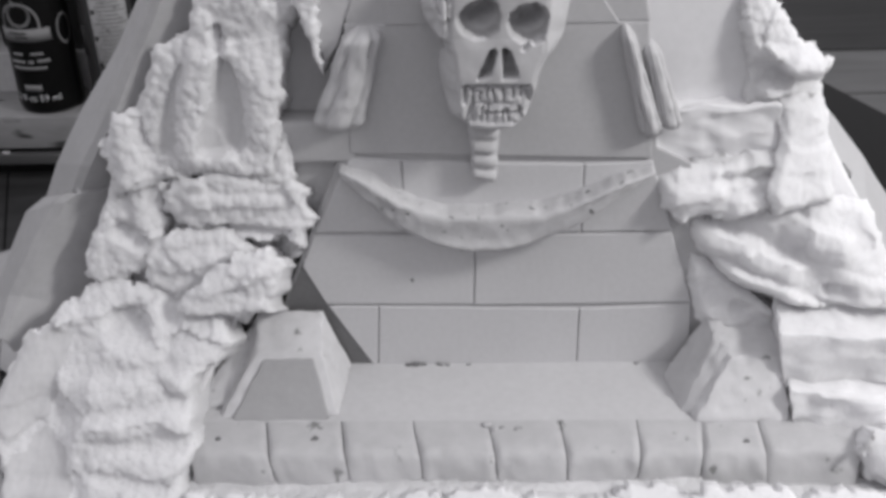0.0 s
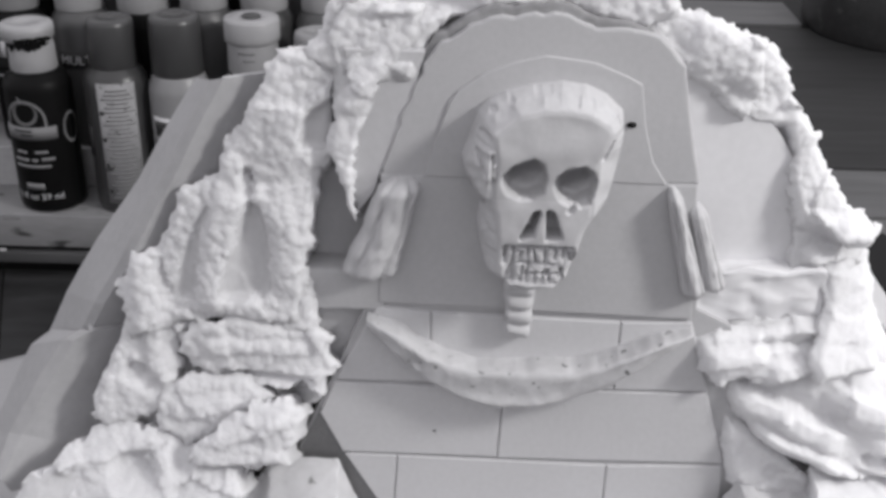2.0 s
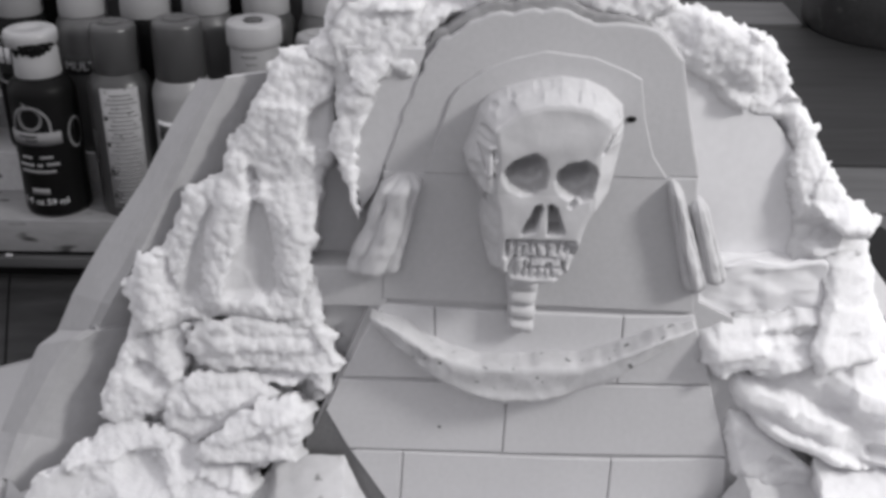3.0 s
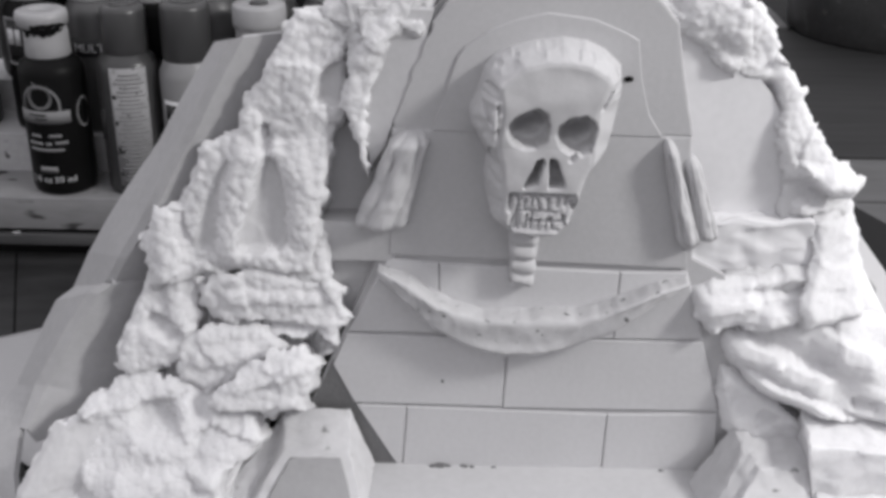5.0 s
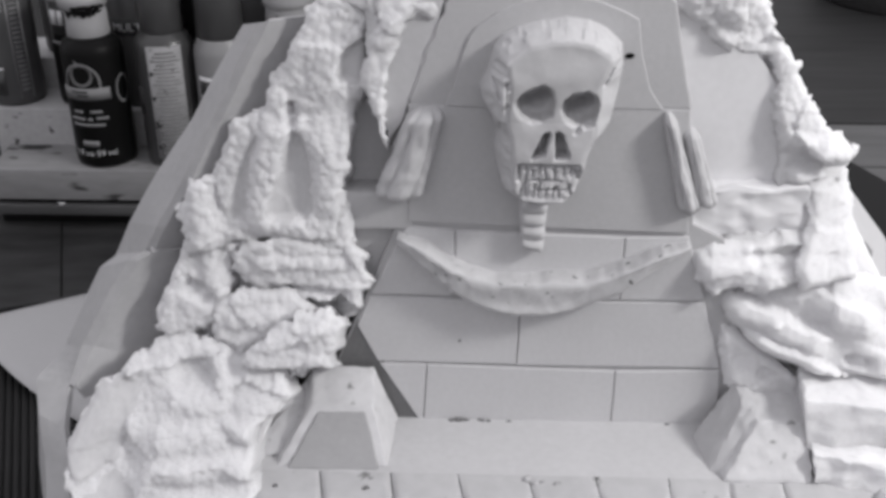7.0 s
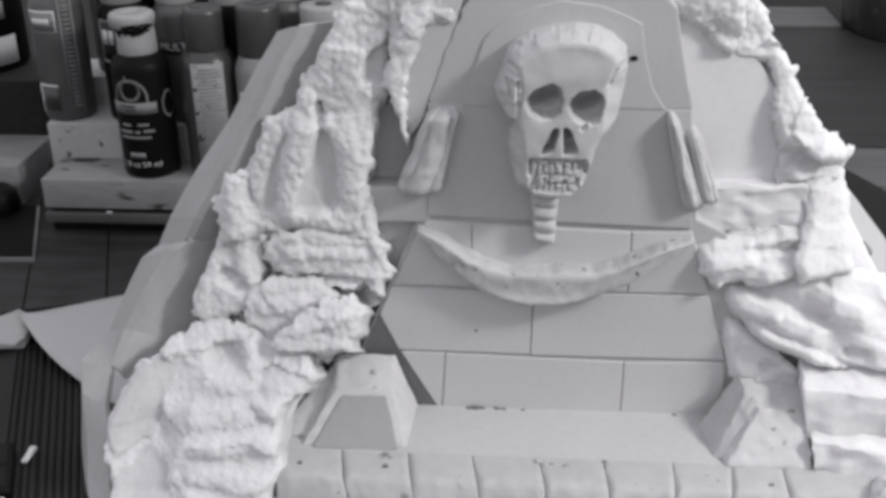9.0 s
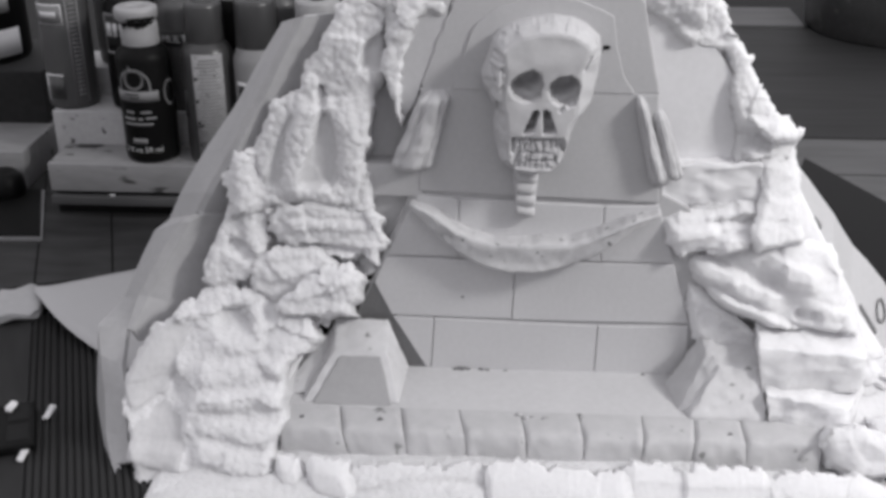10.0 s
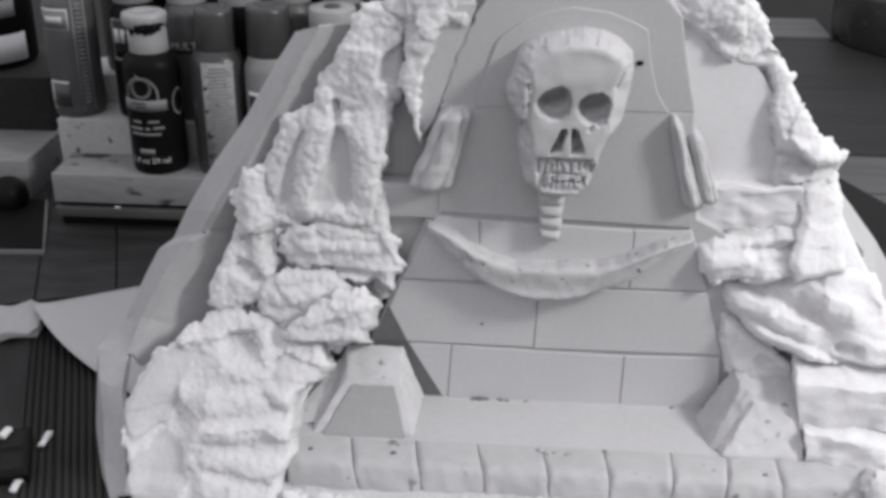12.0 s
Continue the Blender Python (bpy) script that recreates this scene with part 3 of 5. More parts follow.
part("side_slab", frustum([(-0.67, -0.25, 0.014), (-0.52, -0.27, 0.014), (-0.48, -0.08, 0.014), (-0.66, -0.08, 0.014), (-0.52, -0.12, 0.15), (-0.42, -0.14, 0.18), (-0.41, -0.05, 0.22), (-0.47, -0.04, 0.22)]), PEDESTAL_FOAM, left_pedestal, "pale slanting slab beside the pedestal")
dot = lathe([(0.006, 0), (0.005, 0.003)], 10)
dot.transform(Matrix.Translation((0.146, 0.0, 0.388)) @ Matrix.Rotation(radians(90), 4, "X"))
part("pinhole", dot, FOAM_DARK, temple, "small dark pinhole in a block")
for k, (x, y, r, mat) in enumerate(((0.115, -0.012, 0.011, FOAM_DARK), (0.145, -0.012, 0.014, FOAM_DARK), (0.17, -0.010, 0.010, FOAM_DARK), (0.235, -0.010, 0.010, FOAM_DARK), (0.265, -0.012, 0.008, FOAM_DARK), (0.345, -0.010, 0.007, FOAM_DARK), (0.415, -0.37, 0.020, FOAM), (0.44, -0.395, 0.013, FOAM), (1.30, -0.46, 0.014, FOAM_DARK), (1.335, -0.455, 0.010, FOAM_DARK), (-0.19, -0.44, 0.014, FOAM_DARK), (-0.53, -0.44, 0.012, FOAM_DARK), (0.98, -0.012, 0.008, FOAM_DARK))):
    bm = bmesh.new()
    bmesh.ops.create_icosphere(bm, subdivisions=2, radius=0.75 * r)
    for v in bm.verts:
        v.co += Vector(noise.noise_vector(v.co * 60 + Vector((k * 7, 0, 0)))) * r * 0.45
        v.co.z = max(v.co.z * 0.75, -0.3 * r)
    bm.transform(Matrix.Translation((x, y, (0.012 if y > -0.45 else 0.006) + 0.25 * r)) @ Matrix.Diagonal((2.0 if y > -0.1 else 1.2, 1, 0.9, 1)))
    whole("foam_crumb", bm, mat, "small grey foam crumb on the terrace", "foam crumb", "foam crumbs on the terrace")

# ---- foam rocks ----
ROCKS = [0]
FOAM_OF = {"plane": CUT_FOAM, "pile": WHITE_FOAM, "smooth": CUT_FOAM, "crumb": WHITE_FOAM, "cut": CUT_FOAM, "layer": CUT_FOAM}
LABEL_OF = {"plane": "white foam rock with slanting cut ridges", "pile": "layered broken white foam rock face beside the terrace", "smooth": "white foam rock with smooth cut faces", "crumb": "crumbly broken white foam rock beside the temple", "cut": "white foam rock with broad cut faces", "layer": "rough cut white foam rock in layers"}


def reach(pts, cx, cz, a):
    """How far the outline lies from its middle in the direction a."""
    dx, dz = math.cos(a), math.sin(a)
    best = 0.02
    for (x0, z0), (x1, z1) in zip(pts, pts[1:] + pts[:1]):
        ex, ez = x1 - x0, z1 - z0
        det = dx * -ez + dz * ex
        if abs(det) < 1e-9:
            continue
        t = ((x0 - cx) * -ez + (z0 - cz) * ex) / det
        u = (dx * (z0 - cz) - dz * (x0 - cx)) / det
        if t > 0 and -1e-6 <= u <= 1 + 1e-6:
            best = max(best, t)
    return best


def facets(p, sx, sz, tilt, jump):
    """Flat broken faces: each cell has its own slope and level."""
    q = Vector((p.x * sx, 7.3, p.z * sz))
    c = noise.voronoi(q)[1][0]
    r = 2 * noise.cell_vector(c * 37.1) - Vector((1, 1, 1))
    d = q - c
    return tilt * (r.x * d.x / sx + r.z * d.z / sz) + jump * r.y


def beads(p):
    """Grains of torn foam, in clumps of two sizes."""
    return 0.022 * (noise.voronoi(p * 31)[0][0] - 0.4) + 0.014 * (noise.voronoi(p * 52)[0][0] - 0.4)


def skin(p, kind):
    """Relief of a broken face."""
    w = p + Vector(noise.noise_vector(p * 9)) * (0.02 if kind == "crumb" else 0.008)
    fine = 0.005 * noise.noise(p * 42)
    if kind == "crumb":
        lumps = noise.voronoi(w * 19)[0]
        return 0.013 * noise.noise(p * 3.2) + facets(w, 3.6, 4.2, 0.13, 0.004) + 0.5 * beads(w) + 0.005 * (lumps[0] - 0.35) + 0.003 * noise.noise(p * 11)
    if kind == "pile":
        layers = noise.noise((w.x * 2.6, 3, w.z * 10)) + 0.5 * noise.noise((w.x * 7, 3, w.z * 24))
        return 0.016 * noise.noise(p * 2.4) + 0.006 * layers + facets(w, 3.2, 5.0, 0.14, 0.006) + facets(w + Vector((3, 0, 3)), 8, 12, 0.18, 0.004) + 0.004 * noise.noise(p * 13) + 0.45 * beads(w)
    if kind == "plane":
        return 0.009 * noise.noise(p * 2.6) + facets(w, 2.6, 3.4, 0.12, 0.003) + facets(w + Vector((3, 0, 3)), 9, 12, 0.13, 0.002) + 0.003 * noise.noise(p * 13) + 0.8 * fine
    if kind == "smooth":
        return 0.012 * noise.noise(p * 2.6) + facets(w, 2.0, 2.6, 0.22, 0.0) + 0.005 * noise.noise(p * 13) + 0.6 * fine
    if kind == "layer":
        return 0.016 * noise.noise(p * 2.6) + facets(w, 2.4, 5.0, 0.26, 0.007) + facets(w + Vector((3, 0, 3)), 8, 11, 0.3, 0.004) + 0.008 * noise.noise(p * 16) + fine
    return 0.012 * noise.noise(p * 2.6) + facets(w, 2.6, 4.2, 0.38, 0.007) + facets(w + Vector((3, 0, 3)), 9, 11, 0.3, 0.003) + 0.006 * noise.noise(p * 18) + 0.6 * fine


def shard(pts, y, zc, lean, thick, kind):
    """A broken piece of foam: an outline in x and z on a leaning plane, with facets, layers and crumbs."""
    ROCKS[0] += 1
    seed = ROCKS[0] * 5.37
    rnd = random.Random(ROCKS[0])
    cx = sum(p[0] for p in pts) / len(pts)
    cz = sum(p[1] for p in pts) / len(pts)
    pts = [(cx + 1.05 * (px - cx), cz + 1.05 * (pz - cz)) for px, pz in pts]
    crumb = kind == "crumb"
    tall = max(p[1] for p in pts) - min(p[1] for p in pts)
    hard = 0.75 if kind == "cut" else 0.4
    slopes = [(rnd.uniform(-hard, hard), rnd.uniform(-hard, hard) * 0.7, rnd.uniform(0.0, 0.04)) for _ in range(5)]
    if kind != "crumb":
        slopes += [(rnd.uniform(-0.2, 0.2), 1.5, 0.36 * tall), (1.3, 0.2, rnd.uniform(0.12, 0.2)), (-1.3, 0.2, rnd.uniform(0.12, 0.2))]
    shift = Vector((seed, 0, seed * 0.6))
    na, nr = 112, 24

    def front(x, z):
        p = Vector((x, y, z)) + shift
        off = max(max(a * (x - cx) + b * (z - cz) - o for a, b, o in slopes), -0.05)
        off += lean * (z - zc) + 0.7 * skin(p, kind)
        return off

    bm = bmesh.new()
    rings = [[bm.verts.new((cx, y + front(cx, cz), cz))]]
    rim = []
    for k in range(na):
        a = 2 * math.pi * k / na
        r = reach(pts, cx, cz, a)
        p = Vector((cx + r * math.cos(a), y, cz + r * math.sin(a))) + shift
        rim.append(r + (0.020 if crumb else 0.010) * noise.noise(p * 22) + 0.010 * noise.noise(p * 50) + (0.012 if crumb else 0))
    for j in range(1, nr + 1):
        u = (j / nr) ** 0.8
        ring = []
        for k in range(na):
            a = 2 * math.pi * k / na
            r = rim[k] * u
            x, z = cx + r * math.cos(a), cz + r * math.sin(a)
            back = 0.035 * smooth_step(0.80, 1.0, u)
            ring.append(bm.verts.new((x, y + front(x, z) + back, z)))
        rings.append(ring)
    for j in range(1, 6):
        ring = []
        for k in range(na):
            a = 2 * math.pi * k / na
            x, z = cx + rim[k] * math.cos(a), cz + rim[k] * math.sin(a)
            p = Vector((x, y + thick * j / 5, z)) + shift
            f = 1 + (0.05 * noise.noise(p * 14) + 0.04 * noise.noise(p * 34)) * (1.3 if crumb else 0.7)
            ring.append(bm.verts.new((cx + (x - cx) * f, y + front(x, z) + 0.035 + thick * j / 5, cz + (z - cz) * f - 0.12 * thick * j)))
        rings.append(ring)
    for k in range(na):
        bm.faces.new((rings[0][0], rings[1][k], rings[1][(k + 1) % na]))
    for a, b in zip(rings[1:], rings[2:]):
        for k in range(na):
            bm.faces.new((a[k], b[k], b[(k + 1) % na], a[(k + 1) % na]))
    bm.faces.new(rings[-1])
    bmesh.ops.recalc_face_normals(bm, faces=bm.faces)
    return whole("foam_rock", bm, FOAM_OF[kind], LABEL_OF[kind], "foam rock", "foam rocks round the temple", smooth=crumb)


def rim_of(pts, x, z):
    return min(along(x, z, *a, *b) for a, b in zip(pts, pts[1:] + pts[:1]))


def smooth_in(outline, x, z):
    """0 outside an outline, rising softly to 1 inside it."""
    return smooth_step(0.0, 0.028, rim_of(outline, x, z)) if inside(outline, x, z) else 0.0


def slab(pts, y, zc, lean, turn, thick, kind, holes=(), dents=(), steps=(), cuts=(), label=""):
    """A large broken sheet of foam on a leaning plane, with ragged rims, holes and carved dents."""
    ROCKS[0] += 1
    seed = ROCKS[0] * 5.37
    shift = Vector((seed, 0, seed * 0.6))
    cell = 0.0075
    xc = sum(p[0] for p in pts) / len(pts)
    x0, x1 = min(p[0] for p in pts) - 0.03, max(p[0] for p in pts) + 0.03
    z0, z1 = min(p[1] for p in pts) - 0.03, max(p[1] for p in pts) + 0.03
    nx, nz = int((x1 - x0) / cell) + 1, int((z1 - z0) / cell) + 1
    crumb = kind in ("crumb", "pile")

    def front(x, z, rim):
        p = Vector((x, y, z)) + shift
        off = lean * (z - zc) + turn * (x - xc)
        rough = 0.5 if lean > 1 else 1
        for outline, deep in cuts:
            s = smooth_in(outline, x, z)
            off += deep * s
            rough *= 1 - 0.8 * s
        off += rough * skin(p, kind)
        for ax, az, bx, bz, r, deep in dents:
            d = along(x, z, ax, az, bx, bz)
            if d < 2 * r:
                off += deep * smooth_step(2.0 * r, 0.5 * r, d)
        for ax, az, bx, bz, proud, deep in steps:
            dx, dz = bx - ax, bz - az
            long = math.hypot(dx, dz)
            u = ((x - ax) * dx + (z - az) * dz) / (long * long)
            q = ((x - ax) * dz - (z - az) * dx) / long
            q += 0.012 * noise.noise((p.x * 9, 3, p.z * 9)) + 0.006 * noise.noise((p.x * 30, 3, p.z * 30))
            if -0.02 < q < deep and -0.1 < u < 1.1:
                off -= proud * smooth_step(-0.006, 0.012, q) * smooth_step(deep, 0.4 * deep, q) * smooth_step(-0.1, 0.12, u) * smooth_step(1.1, 0.88, u)
        return off + (0.018 if crumb else 0.03) * smooth_step(0.025 if crumb else 0.035, 0.0, rim)

    bm = bmesh.new()
    vert = {}

    def corner(i, j):
        if (i, j) not in vert:
            x, z = x0 + i * cell, z0 + j * cell
            w = Vector((x, 0, z)) + shift
            xx = x + 0.35 * cell * noise.noise(w * 70)
            zz = z + 0.35 * cell * noise.noise(w * 70 + Vector((5, 5, 5)))
            vert[i, j] = bm.verts.new((xx, y + front(x, z, rim_of(pts, x, z)), zz))
        return vert[i, j]

    for i in range(nx):
        for j in range(nz):
            x, z = x0 + (i + 0.5) * cell, z0 + (j + 0.5) * cell
            w = Vector((x, 0, z)) + shift
            k, jag = (0.020, 0.009) if crumb and lean < 1.1 else (0.010, 0.006)
            xw = x + k * noise.noise(w * 18) + jag * noise.noise(w * 48)
            zw = z + k * noise.noise(w * 18 + Vector((9, 0, 0))) + jag * noise.noise(w * 48 + Vector((9, 0, 0)))
            if not inside(pts, xw, zw) or any(along(xw, zw, *h[:4]) < h[4] * (1 + 0.3 * noise.noise(w * 12)) for h in holes):
                continue
            f = bm.faces.new((corner(i, j), corner(i + 1, j), corner(i + 1, j + 1), corner(i, j + 1)))
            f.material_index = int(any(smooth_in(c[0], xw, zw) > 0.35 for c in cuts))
    rims = [e for e in bm.edges if len(e.link_faces) == 1]
    edge = list({v for e in rims for v in e.verts})
    for _ in range(2):
        bmesh.ops.smooth_vert(bm, verts=edge, factor=0.5, use_axis_x=True, use_axis_y=True, use_axis_z=True)
    for k in range(3):
        made = bmesh.ops.extrude_edge_only(bm, edges=rims)["geom"]
        rims = [e for e in made if isinstance(e, bmesh.types.BMEdge)]
        fresh = [v for v in made if isinstance(v, bmesh.types.BMVert)]
        for v in fresh:
            v.co += Vector((0, thick / 3, -0.2 * thick))
            v.co += Vector(noise.noise_vector(v.co * 25 + shift)) * 0.008
    bmesh.ops.recalc_face_normals(bm, faces=bm.faces)
    ob = whole("foam_rock", bm, FOAM_OF[kind], label or "wide " + LABEL_OF[kind], "foam rock", "foam rocks round the temple")
    if cuts:
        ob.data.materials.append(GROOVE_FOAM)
    return ob


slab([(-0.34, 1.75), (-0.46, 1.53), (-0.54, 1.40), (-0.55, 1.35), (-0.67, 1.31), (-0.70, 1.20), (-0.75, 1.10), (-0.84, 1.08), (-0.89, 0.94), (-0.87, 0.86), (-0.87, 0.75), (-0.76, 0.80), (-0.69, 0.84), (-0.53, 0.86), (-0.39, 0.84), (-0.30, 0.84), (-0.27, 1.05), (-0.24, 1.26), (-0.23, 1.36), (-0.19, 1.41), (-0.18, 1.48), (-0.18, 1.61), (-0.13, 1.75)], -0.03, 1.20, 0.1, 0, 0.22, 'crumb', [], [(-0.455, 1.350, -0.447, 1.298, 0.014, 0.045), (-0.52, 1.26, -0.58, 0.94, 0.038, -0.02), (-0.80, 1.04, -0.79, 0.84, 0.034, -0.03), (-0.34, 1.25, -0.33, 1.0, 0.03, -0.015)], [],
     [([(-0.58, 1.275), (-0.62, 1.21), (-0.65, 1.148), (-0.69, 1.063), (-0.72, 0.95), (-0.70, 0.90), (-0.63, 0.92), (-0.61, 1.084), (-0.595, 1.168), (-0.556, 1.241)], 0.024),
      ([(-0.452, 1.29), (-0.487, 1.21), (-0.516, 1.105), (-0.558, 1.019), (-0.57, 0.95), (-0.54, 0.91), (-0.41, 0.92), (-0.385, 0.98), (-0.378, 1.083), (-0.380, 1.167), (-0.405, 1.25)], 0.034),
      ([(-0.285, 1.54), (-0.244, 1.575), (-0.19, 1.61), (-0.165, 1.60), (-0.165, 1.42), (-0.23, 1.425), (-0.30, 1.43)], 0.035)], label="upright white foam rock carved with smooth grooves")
slab([(-0.17, 1.65), (-0.20, 1.80), (-0.14, 1.90), (0.10, 1.90), (0.08, 1.80), (0.03, 1.72), (-0.03, 1.66), (-0.06, 1.58), (-0.095, 1.48), (-0.11, 1.39), (-0.105, 1.31), (-0.112, 1.215), (-0.145, 1.277), (-0.17, 1.377), (-0.20, 1.447), (-0.18, 1.56)], -0.02, 1.56, 0.12, 0, 0.1, 'crumb', [], [(-0.12, 1.60, -0.04, 1.70, 0.025, -0.02)], label="pointed white foam shard hanging beside the arch")
PILE = [(-1.31, 0.16), (-1.26, 0.25), (-1.21, 0.33), (-1.06, 0.44), (-0.94, 0.50), (-0.82, 0.485), (-0.69, 0.45), (-0.52, 0.42), (-0.47, 0.345), (-0.52, 0.29), (-0.60, 0.25), (-0.59, 0.10), (-0.57, 0.08), (-0.625, 0.0), (-0.62, -0.10), (-0.64, -0.16), (-1.19, -0.16), (-1.25, -0.01)]
slab(PILE, -0.24, 0.40, 0.95, 0, 0.28, "pile", [], [(-0.88, 0.375, -0.80, 0.382, 0.030, 0.06), (-0.69, 0.45, -0.68, 0.41, 0.025, 0.05), (-1.04, 0.29, -1.12, 0.11, 0.06, 0.03), (-1.12, 0.11, -1.11, -0.05, 0.07, 0.03), (-0.62, 0.28, -0.50, 0.33, 0.05, -0.04)],
     [(-1.00, 0.24, -0.56, 0.285, 0.035, 0.10), (-0.99, 0.15, -0.60, 0.185, 0.045, 0.09), (-0.95, 0.085, -0.60, 0.06, 0.040, 0.09), (-0.95, 0.01, -0.61, -0.04, 0.045, 0.10), (-1.25, -0.02, -1.0, -0.035, 0.045, 0.10), (-0.92, 0.345, -0.70, 0.335, 0.035, 0.08), (-1.10, 0.40, -0.93, 0.43, 0.02, 0.06)],
     [([(-1.35, 0.16), (-1.24, 0.31), (-1.10, 0.42), (-1.03, 0.36), (-1.07, 0.22), (-1.10, 0.12), (-1.24, 0.06)], 0.0), ([(-1.24, 0.04), (-1.12, 0.10), (-1.02, 0.06), (-0.99, -0.03), (-1.0, -0.2), (-1.2, -0.2), (-1.3, -0.04)], 0.012)])
slab([(-0.66, 0.84), (-0.50, 0.88), (-0.32, 0.83), (-0.24, 0.84), (-0.18, 0.80), (-0.21, 0.77), (-0.17, 0.70), (-0.21, 0.67), (-0.24, 0.62), (-0.43, 0.63), (-0.61, 0.66), (-0.71, 0.73), (-0.70, 0.81)], -0.085, 0.75, 0.25, 0, 0.24, 'crumb', [], [(-0.55, 0.67, -0.27, 0.65, 0.012, 0.04), (-0.59, 0.77, -0.30, 0.76, 0.017, -0.015)], label="layered white foam block under the grooved rock")
slab([(-0.44, 0.86), (-0.40, 0.96), (-0.34, 1.00), (-0.26, 1.02), (-0.24, 0.81), (-0.34, 0.78), (-0.43, 0.79)], -0.05, 0.89, 0.2, 0, 0.2, 'crumb', [], [])
slab([(-0.89, 0.83), (-0.94, 0.71), (-0.98, 0.59), (-1.01, 0.51), (-0.95, 0.47), (-0.85, 0.50), (-0.75, 0.53), (-0.74, 0.61), (-0.71, 0.64), (-0.71, 0.76), (-0.66, 0.84), (-0.79, 0.85)], -0.1, 0.65, 0.3, 0, 0.24, 'crumb', [], [(-0.86, 0.66, -0.79, 0.63, 0.023, 0.04), (-0.79, 0.79, -0.77, 0.66, 0.023, -0.02)])
slab([(-0.79, 0.58), (-0.74, 0.64), (-0.65, 0.67), (-0.48, 0.67), (-0.42, 0.62), (-0.40, 0.58), (-0.47, 0.55), (-0.56, 0.49), (-0.61, 0.45), (-0.70, 0.44), (-0.77, 0.48)], -0.15, 0.56, 0.4, 0, 0.26, 'crumb', [], [(-0.69, 0.55, -0.54, 0.58, 0.022, -0.02)])
slab([(-0.65, 0.44), (-0.62, 0.51), (-0.55, 0.55), (-0.44, 0.62), (-0.33, 0.63), (-0.28, 0.57), (-0.30, 0.51), (-0.34, 0.48), (-0.33, 0.43), (-0.46, 0.41), (-0.62, 0.40)], -0.24, 0.51, 0.4, 0, 0.26, 'crumb', [], [(-0.55, 0.51, -0.36, 0.57, 0.022, -0.02)])
slab([(-0.60, -0.01), (-0.50, -0.02), (-0.47, -0.11), (-0.48, -0.16), (-0.59, -0.15)], -0.76, -0.09, 0.7, 0, 0.06, 'smooth', [], [], label="small white foam chunk before the terrace")
slab([(-0.45, 0.00), (-0.30, -0.01), (-0.25, -0.09), (-0.27, -0.15), (-0.44, -0.13), (-0.47, -0.05)], -0.77, -0.07, 0.8, 0, 0.06, 'smooth', [], [], label="small white foam chunk before the terrace")
slab([(-0.50, 0.35), (-0.43, 0.40), (-0.36, 0.385), (-0.385, 0.34), (-0.47, 0.28), (-0.51, 0.29)], -0.10, 0.35, 0.3, 0, 0.12, "crumb")
shard([(-0.43, 0.49), (-0.36, 0.56), (-0.25, 0.58), (-0.25, 0.50), (-0.32, 0.44), (-0.39, 0.43)], 0.04, 0.50, 0.2, 0.12, 'crumb')
slab([(-0.33, -0.09), (-0.27, -0.05), (-0.10, -0.04), (0.04, -0.05), (0.15, -0.04), (0.24, -0.03), (0.29, -0.05), (0.30, -0.15), (0.29, -0.19), (-0.08, -0.21), (-0.45, -0.21), (-0.42, -0.12)], -0.77, -0.10, 1.4, 0, 0.07, 'crumb', [], [], label="low crumbly white foam piece before the terrace stones")
slab([(0.27, -0.01), (0.36, -0.00), (0.45, -0.00), (0.53, -0.01), (0.62, -0.01), (0.72, -0.02), (0.83, -0.01), (0.87, -0.05), (0.88, -0.14), (0.59, -0.16), (0.28, -0.16)], -0.79, -0.05, 1.4, 0, 0.07, 'plane', [], [], label="low white foam piece before the terrace stones")
slab([(0.84, -0.02), (0.88, -0.00), (1.06, 0.00), (1.24, 0.01), (1.40, 0.01), (1.44, -0.02), (1.46, -0.14), (1.14, -0.16), (0.83, -0.16)], -0.78, -0.06, 1.2, 0, 0.07, 'smooth', [], [(0.88, -0.02, 1.42, -0.01, 0.018, -0.012)], label="low smooth white foam piece before the terrace stones")
slab([(1.39, -0.02), (1.53, 0.01), (1.62, 0.01), (1.79, -0.00), (1.91, -0.03), (1.90, -0.12), (1.68, -0.13), (1.41, -0.13)], -0.8, -0.05, 1.2, 0, 0.07, 'smooth', [], [], label="low smooth white foam piece before the terrace corner")
slab([(-0.29, 1.72), (-0.23, 1.78), (-0.19, 1.89), (-0.07, 1.96), (0.12, 1.98), (0.35, 1.98), (0.61, 1.99), (0.84, 1.97), (0.84, 1.88), (0.75, 1.83), (0.62, 1.85), (0.52, 1.89), (0.35, 1.89), (0.24, 1.87), (0.14, 1.83), (0.10, 1.76), (0.06, 1.66), (0.01, 1.68), (-0.04, 1.64), (-0.14, 1.66), (-0.21, 1.69)], 0.03, 1.83, 0.13, 0, 0.2, 'crumb', [], [(0.02, 1.90, 0.19, 1.92, 0.036, 0.07), (-0.07, 1.87, -0.04, 1.93, 0.026, 0.05)], label="crumbly white foam rock along the arched top")
